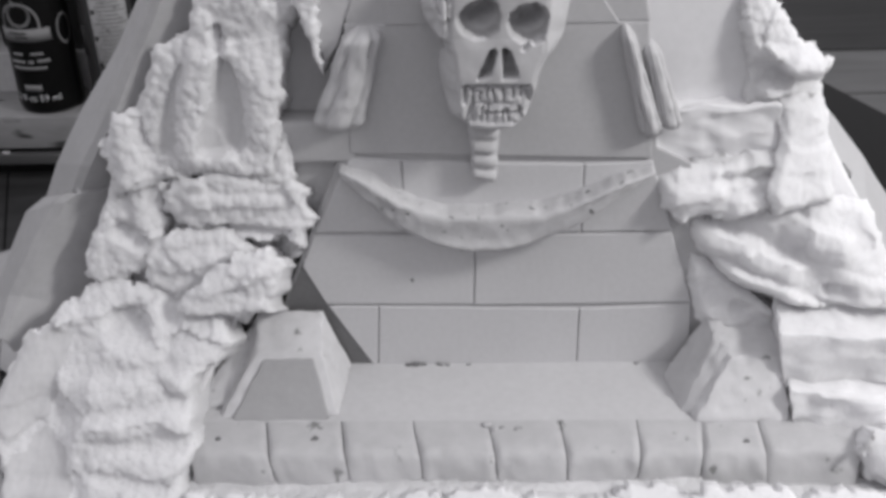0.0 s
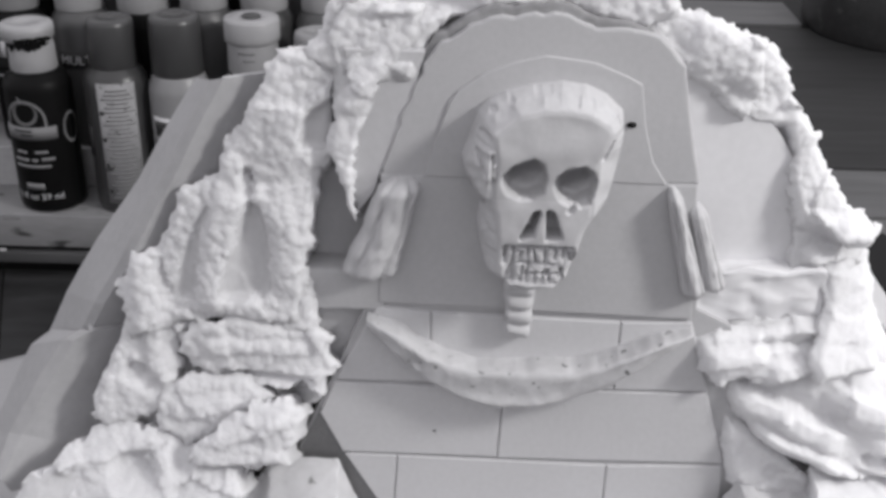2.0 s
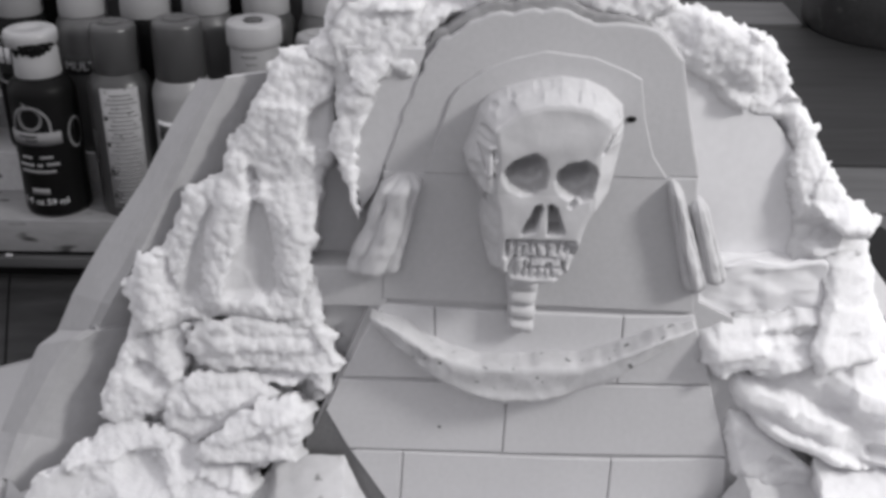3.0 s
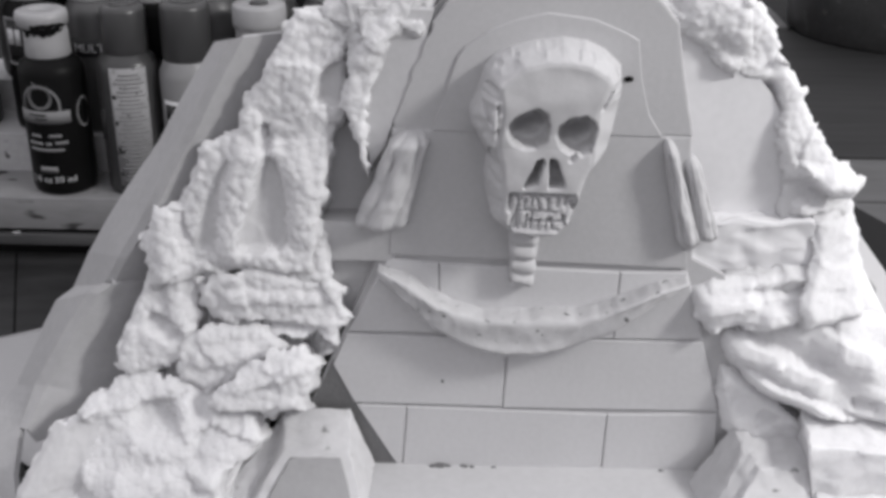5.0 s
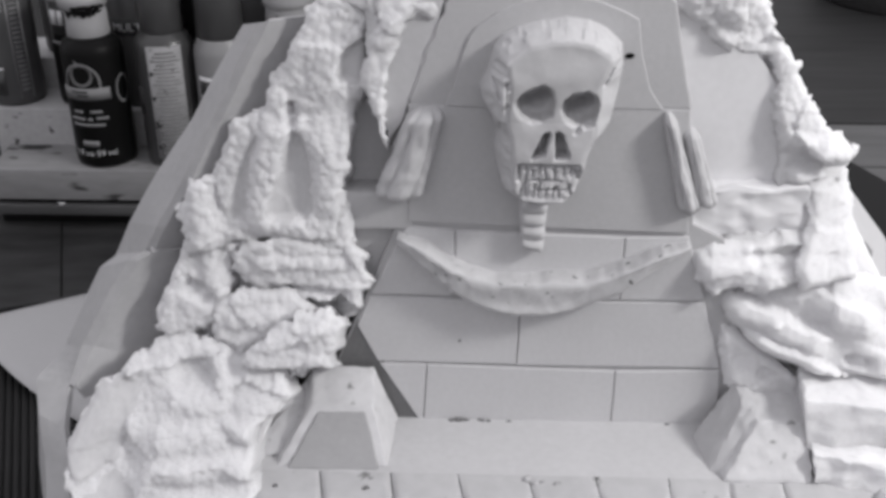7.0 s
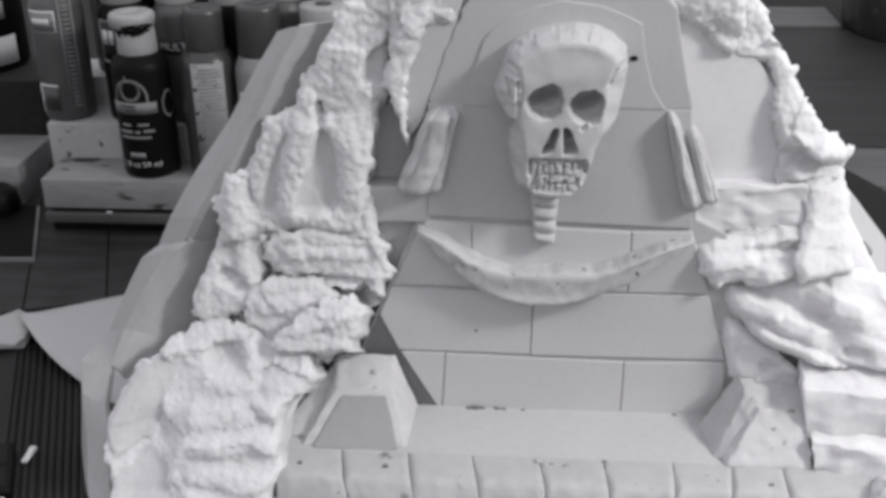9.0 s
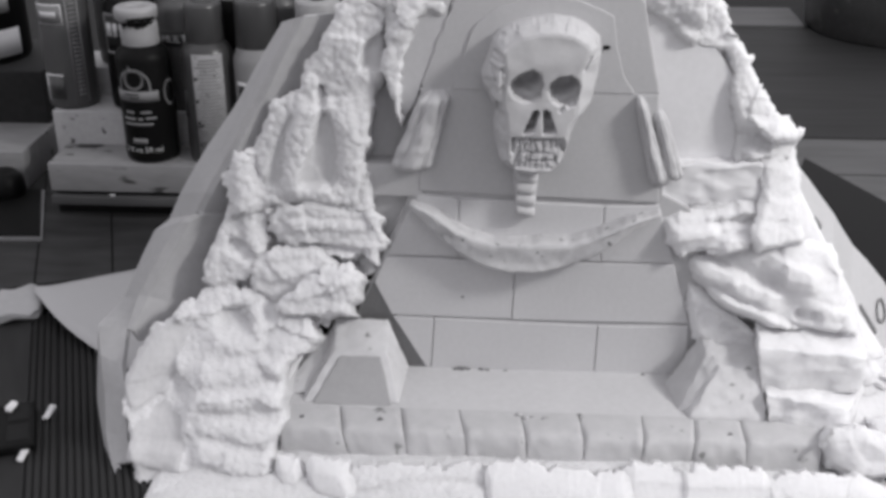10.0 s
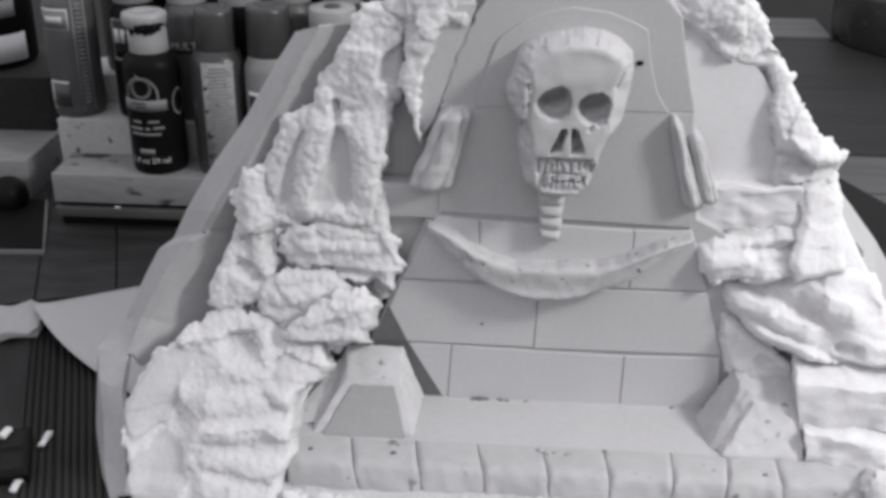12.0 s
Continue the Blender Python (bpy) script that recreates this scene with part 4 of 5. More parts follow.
slab([(0.75, 1.80), (0.87, 1.68), (0.97, 1.63), (1.04, 1.56), (1.12, 1.51), (1.23, 1.50), (1.25, 1.43), (1.26, 1.29), (1.30, 1.15), (1.29, 1.02), (1.40, 0.99), (1.52, 0.99), (1.57, 1.08), (1.60, 1.17), (1.45, 1.27), (1.40, 1.35), (1.33, 1.45), (1.35, 1.48), (1.32, 1.50), (1.27, 1.56), (1.23, 1.61), (1.25, 1.62), (1.20, 1.70), (1.16, 1.77), (1.02, 1.83), (0.87, 1.88), (0.77, 1.93), (0.69, 1.93)], 0.105, 1.50, 0.06, 0.06, 0.2, 'crumb', [], [(0.95, 1.78, 1.10, 1.70, 0.05, -0.03), (1.28, 1.50, 1.32, 1.30, 0.04, -0.02), (1.45, 1.17, 1.56, 1.15, 0.03, -0.04)], [(1.02, 1.60, 1.22, 1.55, 0.012, 0.08), (0.80, 1.79, 1.0, 1.68, 0.012, 0.08), (1.30, 1.26, 1.55, 1.20, 0.04, 0.10), (1.34, 1.10, 1.55, 1.09, 0.04, 0.07)], label="jagged crumbly white foam rock beside the pale panel")
slab([(1.40, 1.04), (1.47, 1.10), (1.56, 1.10), (1.59, 0.99), (1.61, 0.89), (1.61, 0.79), (1.62, 0.71), (1.50, 0.70), (1.41, 0.70), (1.37, 0.76), (1.40, 0.87), (1.42, 0.93)], 0.0, 0.89, 0.5, 0.2, 0.25, 'plane', [], [], label="upright white foam chunk with flat cut faces")
slab([(1.00, 0.80), (1.08, 0.84), (1.22, 0.845), (1.30, 0.87), (1.42, 0.885), (1.47, 0.82), (1.44, 0.70), (1.28, 0.65), (1.16, 0.67), (1.08, 0.66), (1.03, 0.70)], -0.02, 0.78, 0.35, 0, 0.18, "plane", [], [(1.24, 0.80, 1.40, 0.81, 0.018, 0.03)], [(1.05, 0.775, 1.24, 0.785, 0.035, 0.09), (1.20, 0.835, 1.44, 0.85, 0.030, 0.06), (1.26, 0.735, 1.45, 0.75, 0.025, 0.10)], label="ledged white foam rock beside the temple wall")
slab([(1.04, 0.78), (1.13, 0.86), (1.30, 0.86), (1.44, 0.87), (1.56, 0.72), (1.41, 0.64), (1.22, 0.63), (1.09, 0.61), (1.05, 0.68)], 0.05, 0.74, 0.1, 0, 0.2, "smooth")
slab([(1.10, 0.61), (1.13, 0.645), (1.20, 0.685), (1.32, 0.735), (1.46, 0.735), (1.59, 0.715), (1.75, 0.69), (1.80, 0.57), (1.84, 0.445), (1.86, 0.345), (1.72, 0.35), (1.50, 0.36), (1.34, 0.40), (1.19, 0.485), (1.13, 0.555)], -0.05, 0.52, 0.5, -0.16, 0.28, "plane", [], [(1.62, 0.415, 1.67, 0.415, 0.020, 0.035), (1.325, 0.535, 1.335, 0.533, 0.011, -0.03), (1.56, 0.62, 1.70, 0.46, 0.06, -0.03)],
     [(1.15, 0.640, 1.53, 0.495, 0.060, 0.13), (1.24, 0.488, 1.62, 0.362, 0.060, 0.10), (1.36, 0.700, 1.70, 0.600, 0.040, 0.14)])
slab([(1.13, 0.53), (1.18, 0.48), (1.37, 0.345), (1.46, 0.285), (1.48, 0.21), (1.46, 0.12), (1.30, 0.17), (1.19, 0.22), (1.14, 0.40)], -0.065, 0.28, 0.22, -0.1, 0.16, "plane", [], [(1.32, 0.30, 1.44, 0.23, 0.020, 0.02)], [(1.22, 0.225, 1.36, 0.20, 0.02, 0.05)])


def rough_block(c, label, seed):
    """A cut block of foam between eight corners, with torn faces."""
    ROCKS[0] += 1
    bm = box(0, 1, 0, 1, 0, 1, 0.03, 2)
    bmesh.ops.subdivide_edges(bm, edges=bm.edges[:], cuts=14, use_grid_fill=True)
    c = [Vector(p) for p in c]
    for v in bm.verts:
        x, y, z = v.co
        low = c[0].lerp(c[1], x).lerp(c[3].lerp(c[2], x), y)
        top = c[4].lerp(c[5], x).lerp(c[7].lerp(c[6], x), y)
        v.co = low.lerp(top, z)
        q = v.co + Vector((seed * 3.1, 0, 0))
        v.co += Vector(noise.noise_vector(q * 5)) * 0.026 + Vector(noise.noise_vector(q * 13)) * 0.014 + Vector(noise.noise_vector(q * 30)) * 0.007 + Vector((0, -1, 0.4)) * 0.5 * facets(q, 5, 9, 0.3, 0.012)
    return whole("foam_rock", bm, CUT_FOAM, label, "foam rock", "foam rocks round the temple")


rough_block([(1.455, -0.30, 0.13), (1.87, -0.29, 0.13), (1.90, 0.0, 0.13), (1.46, 0.0, 0.13), (1.435, -0.275, 0.315), (1.865, -0.275, 0.31), (1.88, -0.03, 0.35), (1.45, -0.03, 0.355)], "white foam block with a torn front face", 1)
rough_block([(1.475, -0.385, -0.02), (1.79, -0.43, -0.04), (1.92, -0.15, 0.0), (1.47, -0.15, 0.0), (1.465, -0.34, 0.137), (1.775, -0.40, 0.112), (1.90, -0.24, 0.130), (1.463, -0.25, 0.155)], "white foam block with a flat bright top", 2)
slab([(1.65, 0.04), (1.69, 0.09), (1.82, 0.11), (1.97, 0.08), (1.99, -0.05), (1.80, -0.09), (1.69, -0.06)], -0.6, 0.01, 0.5, 0, 0.32, 'cut', [], [])
slab([(1.90, 0.17), (2.06, 0.20), (2.21, 0.11), (2.18, -0.09), (1.97, -0.08), (1.89, 0.06)], -0.22, 0.06, 0.5, 0, 0.34, 'cut', [], [])
slab([(1.91, 0.05), (2.09, 0.08), (2.23, -0.04), (2.19, -0.26), (2.01, -0.26), (1.94, -0.16)], -0.5, -0.10, 0.5, 0, 0.34, 'cut', [], [])


# ---- foam body of the mound behind the rocks ----
def cliff(name, rows, label, mat=None):
    """A body of foam between a front and a back line at several heights; rows of z, x0, x1, y front, y back."""
    bm = bmesh.new()
    n = 14
    rings = []
    for z, x0, x1, yf, yb in rows:
        ring = [(x0 + (x1 - x0) * k / n, yf, z) for k in range(n + 1)] + [(x1 + (x0 - x1) * k / n, yb, z) for k in range(n + 1)]
        rings.append([bm.verts.new(Vector(p) + Vector(noise.noise_vector(Vector(p) * 6)) * 0.03) for p in ring])
    for a, b in zip(rings, rings[1:]):
        for k in range(len(a)):
            j = (k + 1) % len(a)
            bm.faces.new((a[k], a[j], b[j], b[k]))
    bm.faces.new(rings[0][::-1])
    bm.faces.new(rings[-1])
    bmesh.ops.recalc_face_normals(bm, faces=bm.faces)
    bmesh.ops.subdivide_edges(bm, edges=bm.edges[:], cuts=2, use_grid_fill=True)
    for v in bm.verts:
        v.co += Vector(noise.noise_vector(v.co * 13)) * 0.02
    return whole(name, bm, mat or SKULL_FOAM, label, "foam mound")


cliff("foam_mound", [(TABLE, -1.2, -0.62, -0.66, 0.4), (0.0, -1.18, -0.66, -0.50, 0.4), (0.1, -1.16, -0.64, -0.40, 0.4), (0.3, -1.07, -0.50, -0.17, 0.4), (0.45, -0.98, -0.42, -0.06, 0.42), (0.6, -0.90, -0.32, 0.0, 0.43), (0.8, -0.83, -0.28, 0.06, 0.44), (1.1, -0.68, -0.27, 0.12, 0.46), (1.3, -0.54, -0.25, 0.16, 0.40), (1.48, -0.42, -0.22, 0.2, 0.36)], "pale foam body of the mound behind the rocks", WHITE_FOAM)
cliff("foam_mound", [(TABLE, 1.45, 2.2, -0.5, 0.4), (0.1, 1.36, 2.1, -0.14, 0.4), (0.3, 1.17, 1.95, 0.06, 0.4), (0.6, 1.06, 1.78, 0.12, 0.4), (0.9, 1.08, 1.6, 0.24, 0.4), (1.1, 1.2, 1.44, 0.2, 0.38), (1.35, 1.2, 1.30, 0.24, 0.36), (1.5, 1.1, 1.18, 0.25, 0.34)], "pale foam body of the mound beside the temple", CUT_FOAM)
cliff("foam_mound", [(TABLE, -0.6, 1.6, 0.22, 0.5), (0.8, -0.5, 1.4, 0.23, 0.45), (1.4, -0.3, 1.12, 0.24, 0.42), (1.65, -0.15, 0.98, 0.24, 0.40), (1.85, 0.1, 0.85, 0.25, 0.40)], "pale foam back of the mound")

cliff("foam_mound", [(TABLE, -1.12, 1.95, -0.95, -0.3), (-0.12, -1.1, 1.9, -0.86, -0.3), (-0.085, -1.0, 1.8, -0.76, -0.5)], "white foam foot of the mound before the terrace", WHITE_FOAM)

# ---- bottles ----
T1, T2, T3 = 0.206, 0.43, 0.62
rack = thing("bottle_rack", (-1.2, 2.6, TABLE), "white painted stepped rack holding paint bottles", "rack", turn=0)
part("base", box(-2.55, 0.3, 2.02, 3.4, TABLE, 0.0, 0.004), WOOD, rack, "dark wooden base board")
part("front_strip", box(-2.56, 0.3, 1.955, 2.0, -0.068, -0.008, 0.004), WOOD_LIGHT, rack, "worn grey wooden strip")
part("step", box(-2.56, 0.3, 1.97, 2.345, 0.020, T1, 0.006), RACK_WORN, rack, "worn lower step with paint marks")
part("step", box(-2.63, 0.3, 2.33, 2.70, 0.004, T2, 0.006), RACK_PAINT, rack)
part("step", box(-2.66, 0.3, 2.685, 3.08, 0.004, T3, 0.006), RACK_PAINT, rack)

for bx, by, br, seed in ((-2.40, 2.285, 0.060, 1), (-2.33, 2.30, 0.022, 4), (-2.52, 2.26, 0.022, 7), (-2.24, 2.20, 0.015, 9), (-2.47, 2.13, 0.018, 12)):
    blot = bmesh.new()
    centre = blot.verts.new((bx, by, T1 + 0.004))
    edge = []
    for k in range(28):
        a = 2 * math.pi * k / 28
        r = br * (1 + 0.6 * noise.noise((math.cos(a) * 2, math.sin(a) * 2, seed)))
        edge.append(blot.verts.new((bx + 1.5 * r * math.cos(a), by + 0.6 * r * math.sin(a), T1 + 0.002)))
    for k in range(28):
        blot.faces.new((centre, edge[k], edge[(k + 1) % 28]))
    part("paint_blot", blot, PRINT_DARK, rack, "dried dark paint")


def wrap(bm, r, turn):
    """Bends a flat piece in x and z round a bottle of that radius; turn: degrees from the front."""
    for v in bm.verts:
        a = v.co.x / r + radians(turn) - math.pi / 2
        rr = r - v.co.y
        v.co = Vector((rr * math.cos(a), rr * math.sin(a), v.co.z))
    return bm


def sticker(w, z0, z1, r, turn=0.0, lift=0.003):
    n = max(3, int(w / 0.012))
    bm = bmesh.new()
    rows = [[bm.verts.new((-w / 2 + w * k / n, -lift, z)) for k in range(n + 1)] for z in (z0, z1)]
    for k in range(n):
        bm.faces.new((rows[0][k], rows[0][k + 1], rows[1][k + 1], rows[1][k]))
    back = [[bm.verts.new((-w / 2 + w * k / n, 0.002, z)) for k in range(n + 1)] for z in (z0, z1)]
    for k in range(n):
        for j in (0, 1):
            bm.faces.new((rows[j][k], rows[j][k + 1], back[j][k + 1], back[j][k]))
    for k in (0, n):
        bm.faces.new((rows[0][k], rows[1][k], back[1][k], back[0][k]))
    bmesh.ops.recalc_face_normals(bm, faces=bm.faces)
    return wrap(bm, r, turn)


def words(text, size, z, r, turn=0.0, lift=0.006, x=0.0):
    """Lettering bent round a bottle."""
    curve = bpy.data.curves.new("lettering", "FONT")
    curve.body, curve.size, curve.align_x, curve.resolution_u = text, size, "CENTER", 2
    ob = bpy.data.objects.new("lettering", curve)
    scene.collection.objects.link(ob)
    bpy.context.view_layer.update()
    me = bpy.data.meshes.new_from_object(ob.evaluated_get(bpy.context.evaluated_depsgraph_get()))
    bpy.data.objects.remove(ob)
    bpy.data.curves.remove(curve)
    bm = bmesh.new()
    bm.from_mesh(me)
    bpy.data.meshes.remove(me)
    for v in bm.verts:
        v.co = Vector((v.co.x + x, -lift, v.co.y + z))
    return wrap(bm, r, turn)


def bars(rows, r, turn, lift=0.006):
    """Unreadable small print: rows of x, width, z, height."""
    out = bmesh.new()
    for x, w, z, h in rows:
        bm = sticker(w, z, z + h, r, turn + math.degrees(x / r), lift)
        me = bpy.data.meshes.new("bar")
        bm.to_mesh(me)
        bm.free()
        out.from_mesh(me)
        bpy.data.meshes.remove(me)
    return out


def bottle(x, y, z, r, h, cap_r, cap_h, body, cap, label, size=0.935, tall=1.0):
    """A bottle standing at x, y, z; size and tall scale it about its base."""
    b = thing("paint_bottle", (x, y, z), label, "paint bottle", "paint bottles on the rack")
    b.scale = (size, size, size * tall)
    nz = h - cap_h
    part("body", lathe([(r * 0.86, 0), (r * 0.96, 0.012), (r, 0.04), (r, nz - 0.085), (r * 0.97, nz - 0.055), (r * 0.88, nz - 0.025), (cap_r * 1.04, nz - 0.008), (cap_r * 0.9, nz + 0.02)]), body, b, local=True)
    part("cap", lathe([(cap_r * 1.0, nz + 0.004), (cap_r * 1.03, nz + 0.012), (cap_r, h - 0.09), (cap_r * 0.985, h - 0.03), (cap_r * 0.94, h - 0.008), (cap_r * 0.8, h), (cap_r * 0.45, h), (cap_r * 0.42, h - 0.008)]), cap, b, local=True)
    return b


front = bottle(-1.925, 2.155, T1, 0.178, 0.93, 0.120, 0.16, BLACK, WHITE_CAP, "black paint bottle with a paint-stained white cap", 0.938, 1.009)
lid = lathe([(0.120, 0.93), (0.138, 0.945), (0.141, 0.99), (0.136, 1.012), (0.12, 1.02), (0.06, 1.02), (0.055, 1.014)], 16)
lid.transform(Matrix.Translation((-0.012, 0, 0)))
part("lid", lid, WHITE_CAP, front, "white flip lid", local=True)
for r, x0, x1, mid, reach_, seed in ((0.1215, -0.115, 0.13, 0.925, 0.055, 3), (0.1435, -0.05, 0.15, 0.955, 0.035, 8)):
    stain = bmesh.new()
    prev = None
    for k in range(41):
        x = x0 + (x1 - x0) * k / 40
        ends = math.sin(math.pi * k / 40) ** 0.4
        low = mid - reach_ * ends * max(0.05, 0.45 + 0.9 * noise.noise((x * 16, seed, 0)) + 0.5 * noise.noise((x * 45, seed, 0)))
        high = mid + 0.016 * ends * (1 + noise.noise((x * 30, seed, 4)))
        pair = [stain.verts.new((x, -0.0035, low)), stain.verts.new((x, -0.0035, max(high, low + 0.003)))]
        if prev:
            stain.faces.new((prev[0], pair[0], pair[1], prev[1]))
        prev = pair
    part("paint_stain", wrap(stain, r, 6), BLACK, front, "dried black paint on the cap", local=True)
part("label_band", sticker(0.32, 0.43, 0.50, 0.178, -9), PRINT_GREY, front, "grey label band", local=True)
def flat_shape(rows_, lift):
    """A printed shape: a strip between two lines of points."""
    out = bmesh.new()
    prev = None
    for (ax, az), (bx, bz) in rows_:
        pair = [out.verts.new((ax, -lift, az)), out.verts.new((bx, -lift, bz))]
        if prev:
            out.faces.new((prev[0], pair[0], pair[1], prev[1]))
        prev = pair
    return out


arch_line = [((0.098 * math.cos(a), 0.535 + 0.10 * math.sin(a)), (0.110 * math.cos(a), 0.535 + 0.114 * math.sin(a))) for a in [math.pi * k / 20 for k in range(21)]]
arch_line = [((0.098, 0.50), (0.110, 0.50))] + arch_line + [((-0.098, 0.50), (-0.110, 0.50))]
emblem = part("emblem", wrap(flat_shape(arch_line, 0.004), 0.178, -8), PRINT_GREY, front, "faded arched emblem", local=True)
apple = [((-0.07 * q, 0.57 - 0.06 * v + 0.010 * q), (0.07 * q, 0.57 - 0.06 * v + 0.010 * q)) for v, q in [(math.sin(math.pi * (k / 12 - 0.5)), max(0.05, math.cos(math.pi * (k / 12 - 0.5)) ** 0.6)) for k in range(13)]]
part("apple_shape", wrap(flat_shape(apple, 0.006), 0.178, -8), PRINT_FAINT, emblem, local=True)
part("leaf_shape", wrap(flat_shape([((-0.01, 0.625), (-0.008, 0.627)), ((-0.02, 0.645), (-0.004, 0.648)), ((-0.028, 0.668), (-0.026, 0.67))], 0.006), 0.178, -8), PRINT_GREY, emblem, local=True)
ring_line = [((0.045 * math.cos(a), 0.47 + 0.075 * math.sin(a)), (0.055 * math.cos(a), 0.47 + 0.087 * math.sin(a))) for a in [2 * math.pi * k / 28 for k in range(29)]]
part("side_emblem", wrap(flat_shape(ring_line, 0.004), 0.178, 72), PRINT_GREY, front, "pale ring printed on the side", local=True)
part("band_print", bars([(-0.02, 0.10, 0.475, 0.010), (0.0, 0.07, 0.452, 0.010)], 0.178, -9, 0.008), PRINT_DARK, front, "faint print on the band", local=True)
part("small_print", bars([(-0.05, 0.06, 0.35, 0.014), (0.06, 0.07, 0.352, 0.014), (-0.06, 0.09, 0.305, 0.016), (0.02, 0.03, 0.305, 0.016), (0.09, 0.07, 0.31, 0.016), (0.0, 0.2, 0.27, 0.014), (0.0, 0.1, 0.145, 0.032)], 0.178, -8), PRINT_GREY, front, "faint small print", local=True)
part("lettering", words("2 fl oz 59 ml", 0.052, 0.085, 0.178, -4), PRINT, front, "pale printed lettering", local=True)

second = bottle(-1.525, 2.16, T1, 0.172, 0.99, 0.125, 0.24, GREY_PLASTIC, DARK_CAP, "grey paint bottle with a printed white label", 0.924, 1.09)
second_label = part("label", sticker(0.21, 0.06, 0.70, 0.172, 14), LABEL_GREY, second, "white label covered in small print", local=True)
part("small_print", bars([(0.0, 0.17 - 0.03 * (k % 3), 0.09 + 0.022 * k, 0.008) for k in range(27)], 0.172, 15), PRINT_GREY, second_label, local=True)
part("bullet_marks", bars([(-0.085, 0.018, 0.12 + 0.14 * k, 0.02) for k in range(4)], 0.172, 14, 0.008), PRINT_DARK, second_label, local=True)
part("side_logo", bars([(-0.16, 0.05, 0.3, 0.16)], 0.172, 0), PRINT_DARK, second, local=True)
third = bottle(-1.205, 2.16, T1, 0.17, 1.0, 0.138, 0.29, PALE_PLASTIC, DARK_CAP, "pale paint bottle with a dark grey cap", 0.918, 1.11)
third_label = part("label", sticker(0.24, 0.40, 0.52, 0.17, -8), PRINT, third, "white label with a round emblem", local=True)
part("emblem", bars([(-0.06, 0.09, 0.42, 0.08)], 0.17, -8), PRINT_DARK, third_label, local=True)
part("emblem_mark", bars([(0.04, 0.03, 0.42, 0.08), (0.03, 0.06, 0.455, 0.015), (-0.03, 0.06, 0.30, 0.03)], 0.17, -8, 0.008), PRINT_DARK, third_label, local=True)
fourth = bottle(-0.825, 2.16, T1, 0.17, 0.98, 0.135, 0.26, MID_PLASTIC, WHITE_CAP, "paint bottle with a pale cap and a grey disc", 0.915, 1.13)
disc = lathe([(0.05, 0.98), (0.05, 0.988)], 24)
part("lid", lathe([(0.134, 0.865), (0.150, 0.875), (0.152, 0.90), (0.150, 0.968), (0.143, 0.981), (0.06, 0.982), (0.055, 0.978)], 16), WHITE_CAP, fourth, "white flip lid", local=True)
part("cap_print", bars([(0.0, 0.09, 0.83, 0.012), (0.01, 0.06, 0.795, 0.010)], 0.135, -4, 0.004), PRINT_GREY, fourth, "faint print on the cap", local=True)
part("cap_disc", disc, DARK_CAP, fourth, "dark disc on the cap", local=True)
bottle(-0.50, 2.16, T1, 0.165, 0.96, 0.135, 0.25, MID_PLASTIC, PALE_PLASTIC, "paint bottle with a pale cap", 0.912, 1.088)
bottle(-0.18, 2.16, T1, 0.165, 0.96, 0.135, 0.25, GREY_PLASTIC, WHITE_CAP, "grey paint bottle with a white cap", 0.912, 1.088)

tall = bottle(-2.535, 2.51, T2, 0.172, 1.06, 0.13, 0.24, MID_PLASTIC, WHITE_CAP, "grey paint bottle with a framed label", 0.928, 1.005)
tall_frame = part("label_frame", sticker(0.20, 0.60, 0.74, 0.172, -14), PRINT, tall, "pale framed label", local=True)
part("label", sticker(0.185, 0.61, 0.73, 0.172, -14, 0.006), PRINT_GREY, tall_frame, local=True)
part("label_mark", bars([(0.0, 0.12, 0.65, 0.04)], 0.172, -14, 0.009), PRINT, tall_frame, "pale bar of lettering", local=True)
part("side_label", bars([(0.05, 0.012, 0.05, 0.82), (0.13, 0.012, 0.05, 0.82), (0.09, 0.09, 0.86, 0.012)] + [(0.09, 0.05, 0.1 + 0.03 * k, 0.012) for k in range(24)], 0.172, 12), PRINT_GREY, tall, "strip of small print", local=True)
part("lower_patch", bars([(-0.03, 0.14, 0.08, 0.16)], 0.172, -10, 0.004), DARK_CAP, tall, local=True)
part("patch_line", bars([(-0.03, 0.14, 0.24, 0.012), (-0.10, 0.012, 0.06, 0.19)], 0.172, -10, 0.008), PRINT, tall, local=True)
dark2 = bottle(-2.116, 2.51, T2, 0.168, 1.0, 0.13, 0.24, BLACK, PALE_PLASTIC, "black paint bottle with a round emblem", 0.924, 1.016)
part("emblem", bars([(-0.02, 0.18, 0.46, 0.2)], 0.168, -6, 0.003), PRINT_DARK, dark2, local=True)
part("emblem_rim", bars([(-0.02, 0.19, 0.66, 0.016), (-0.11, 0.016, 0.42, 0.25), (-0.07, 0.1, 0.40, 0.016)], 0.168, -6, 0.006), PRINT_GREY, dark2, local=True)
part("emblem_mark", bars([(-0.07, 0.04, 0.52, 0.09), (-0.02, 0.03, 0.52, 0.09), (0.03, 0.035, 0.52, 0.09)], 0.168, -6, 0.008), PRINT, dark2, "pale lettering bars", local=True)
multi = bottle(-1.780, 2.51, T2, 0.168, 1.0, 0.13, 0.24, MID_PLASTIC, WHITE_CAP, "grey paint bottle with a dark label band", 0.923, 1.020)
multi_band = part("label_band", sticker(0.3, 0.46, 0.56, 0.168, 4), PRINT_DARK, multi, "dark label band", local=True)
part("lettering", words("MULTI", 0.07, 0.485, 0.168, 2), PRINT, multi_band, "white printed word", local=True)
bottle(-1.448, 2.51, T2, 0.165, 1.02, 0.14, 0.26, BLACK, WHITE_CAP, "dark paint bottle with a tall white cap", 0.923, 1.020)
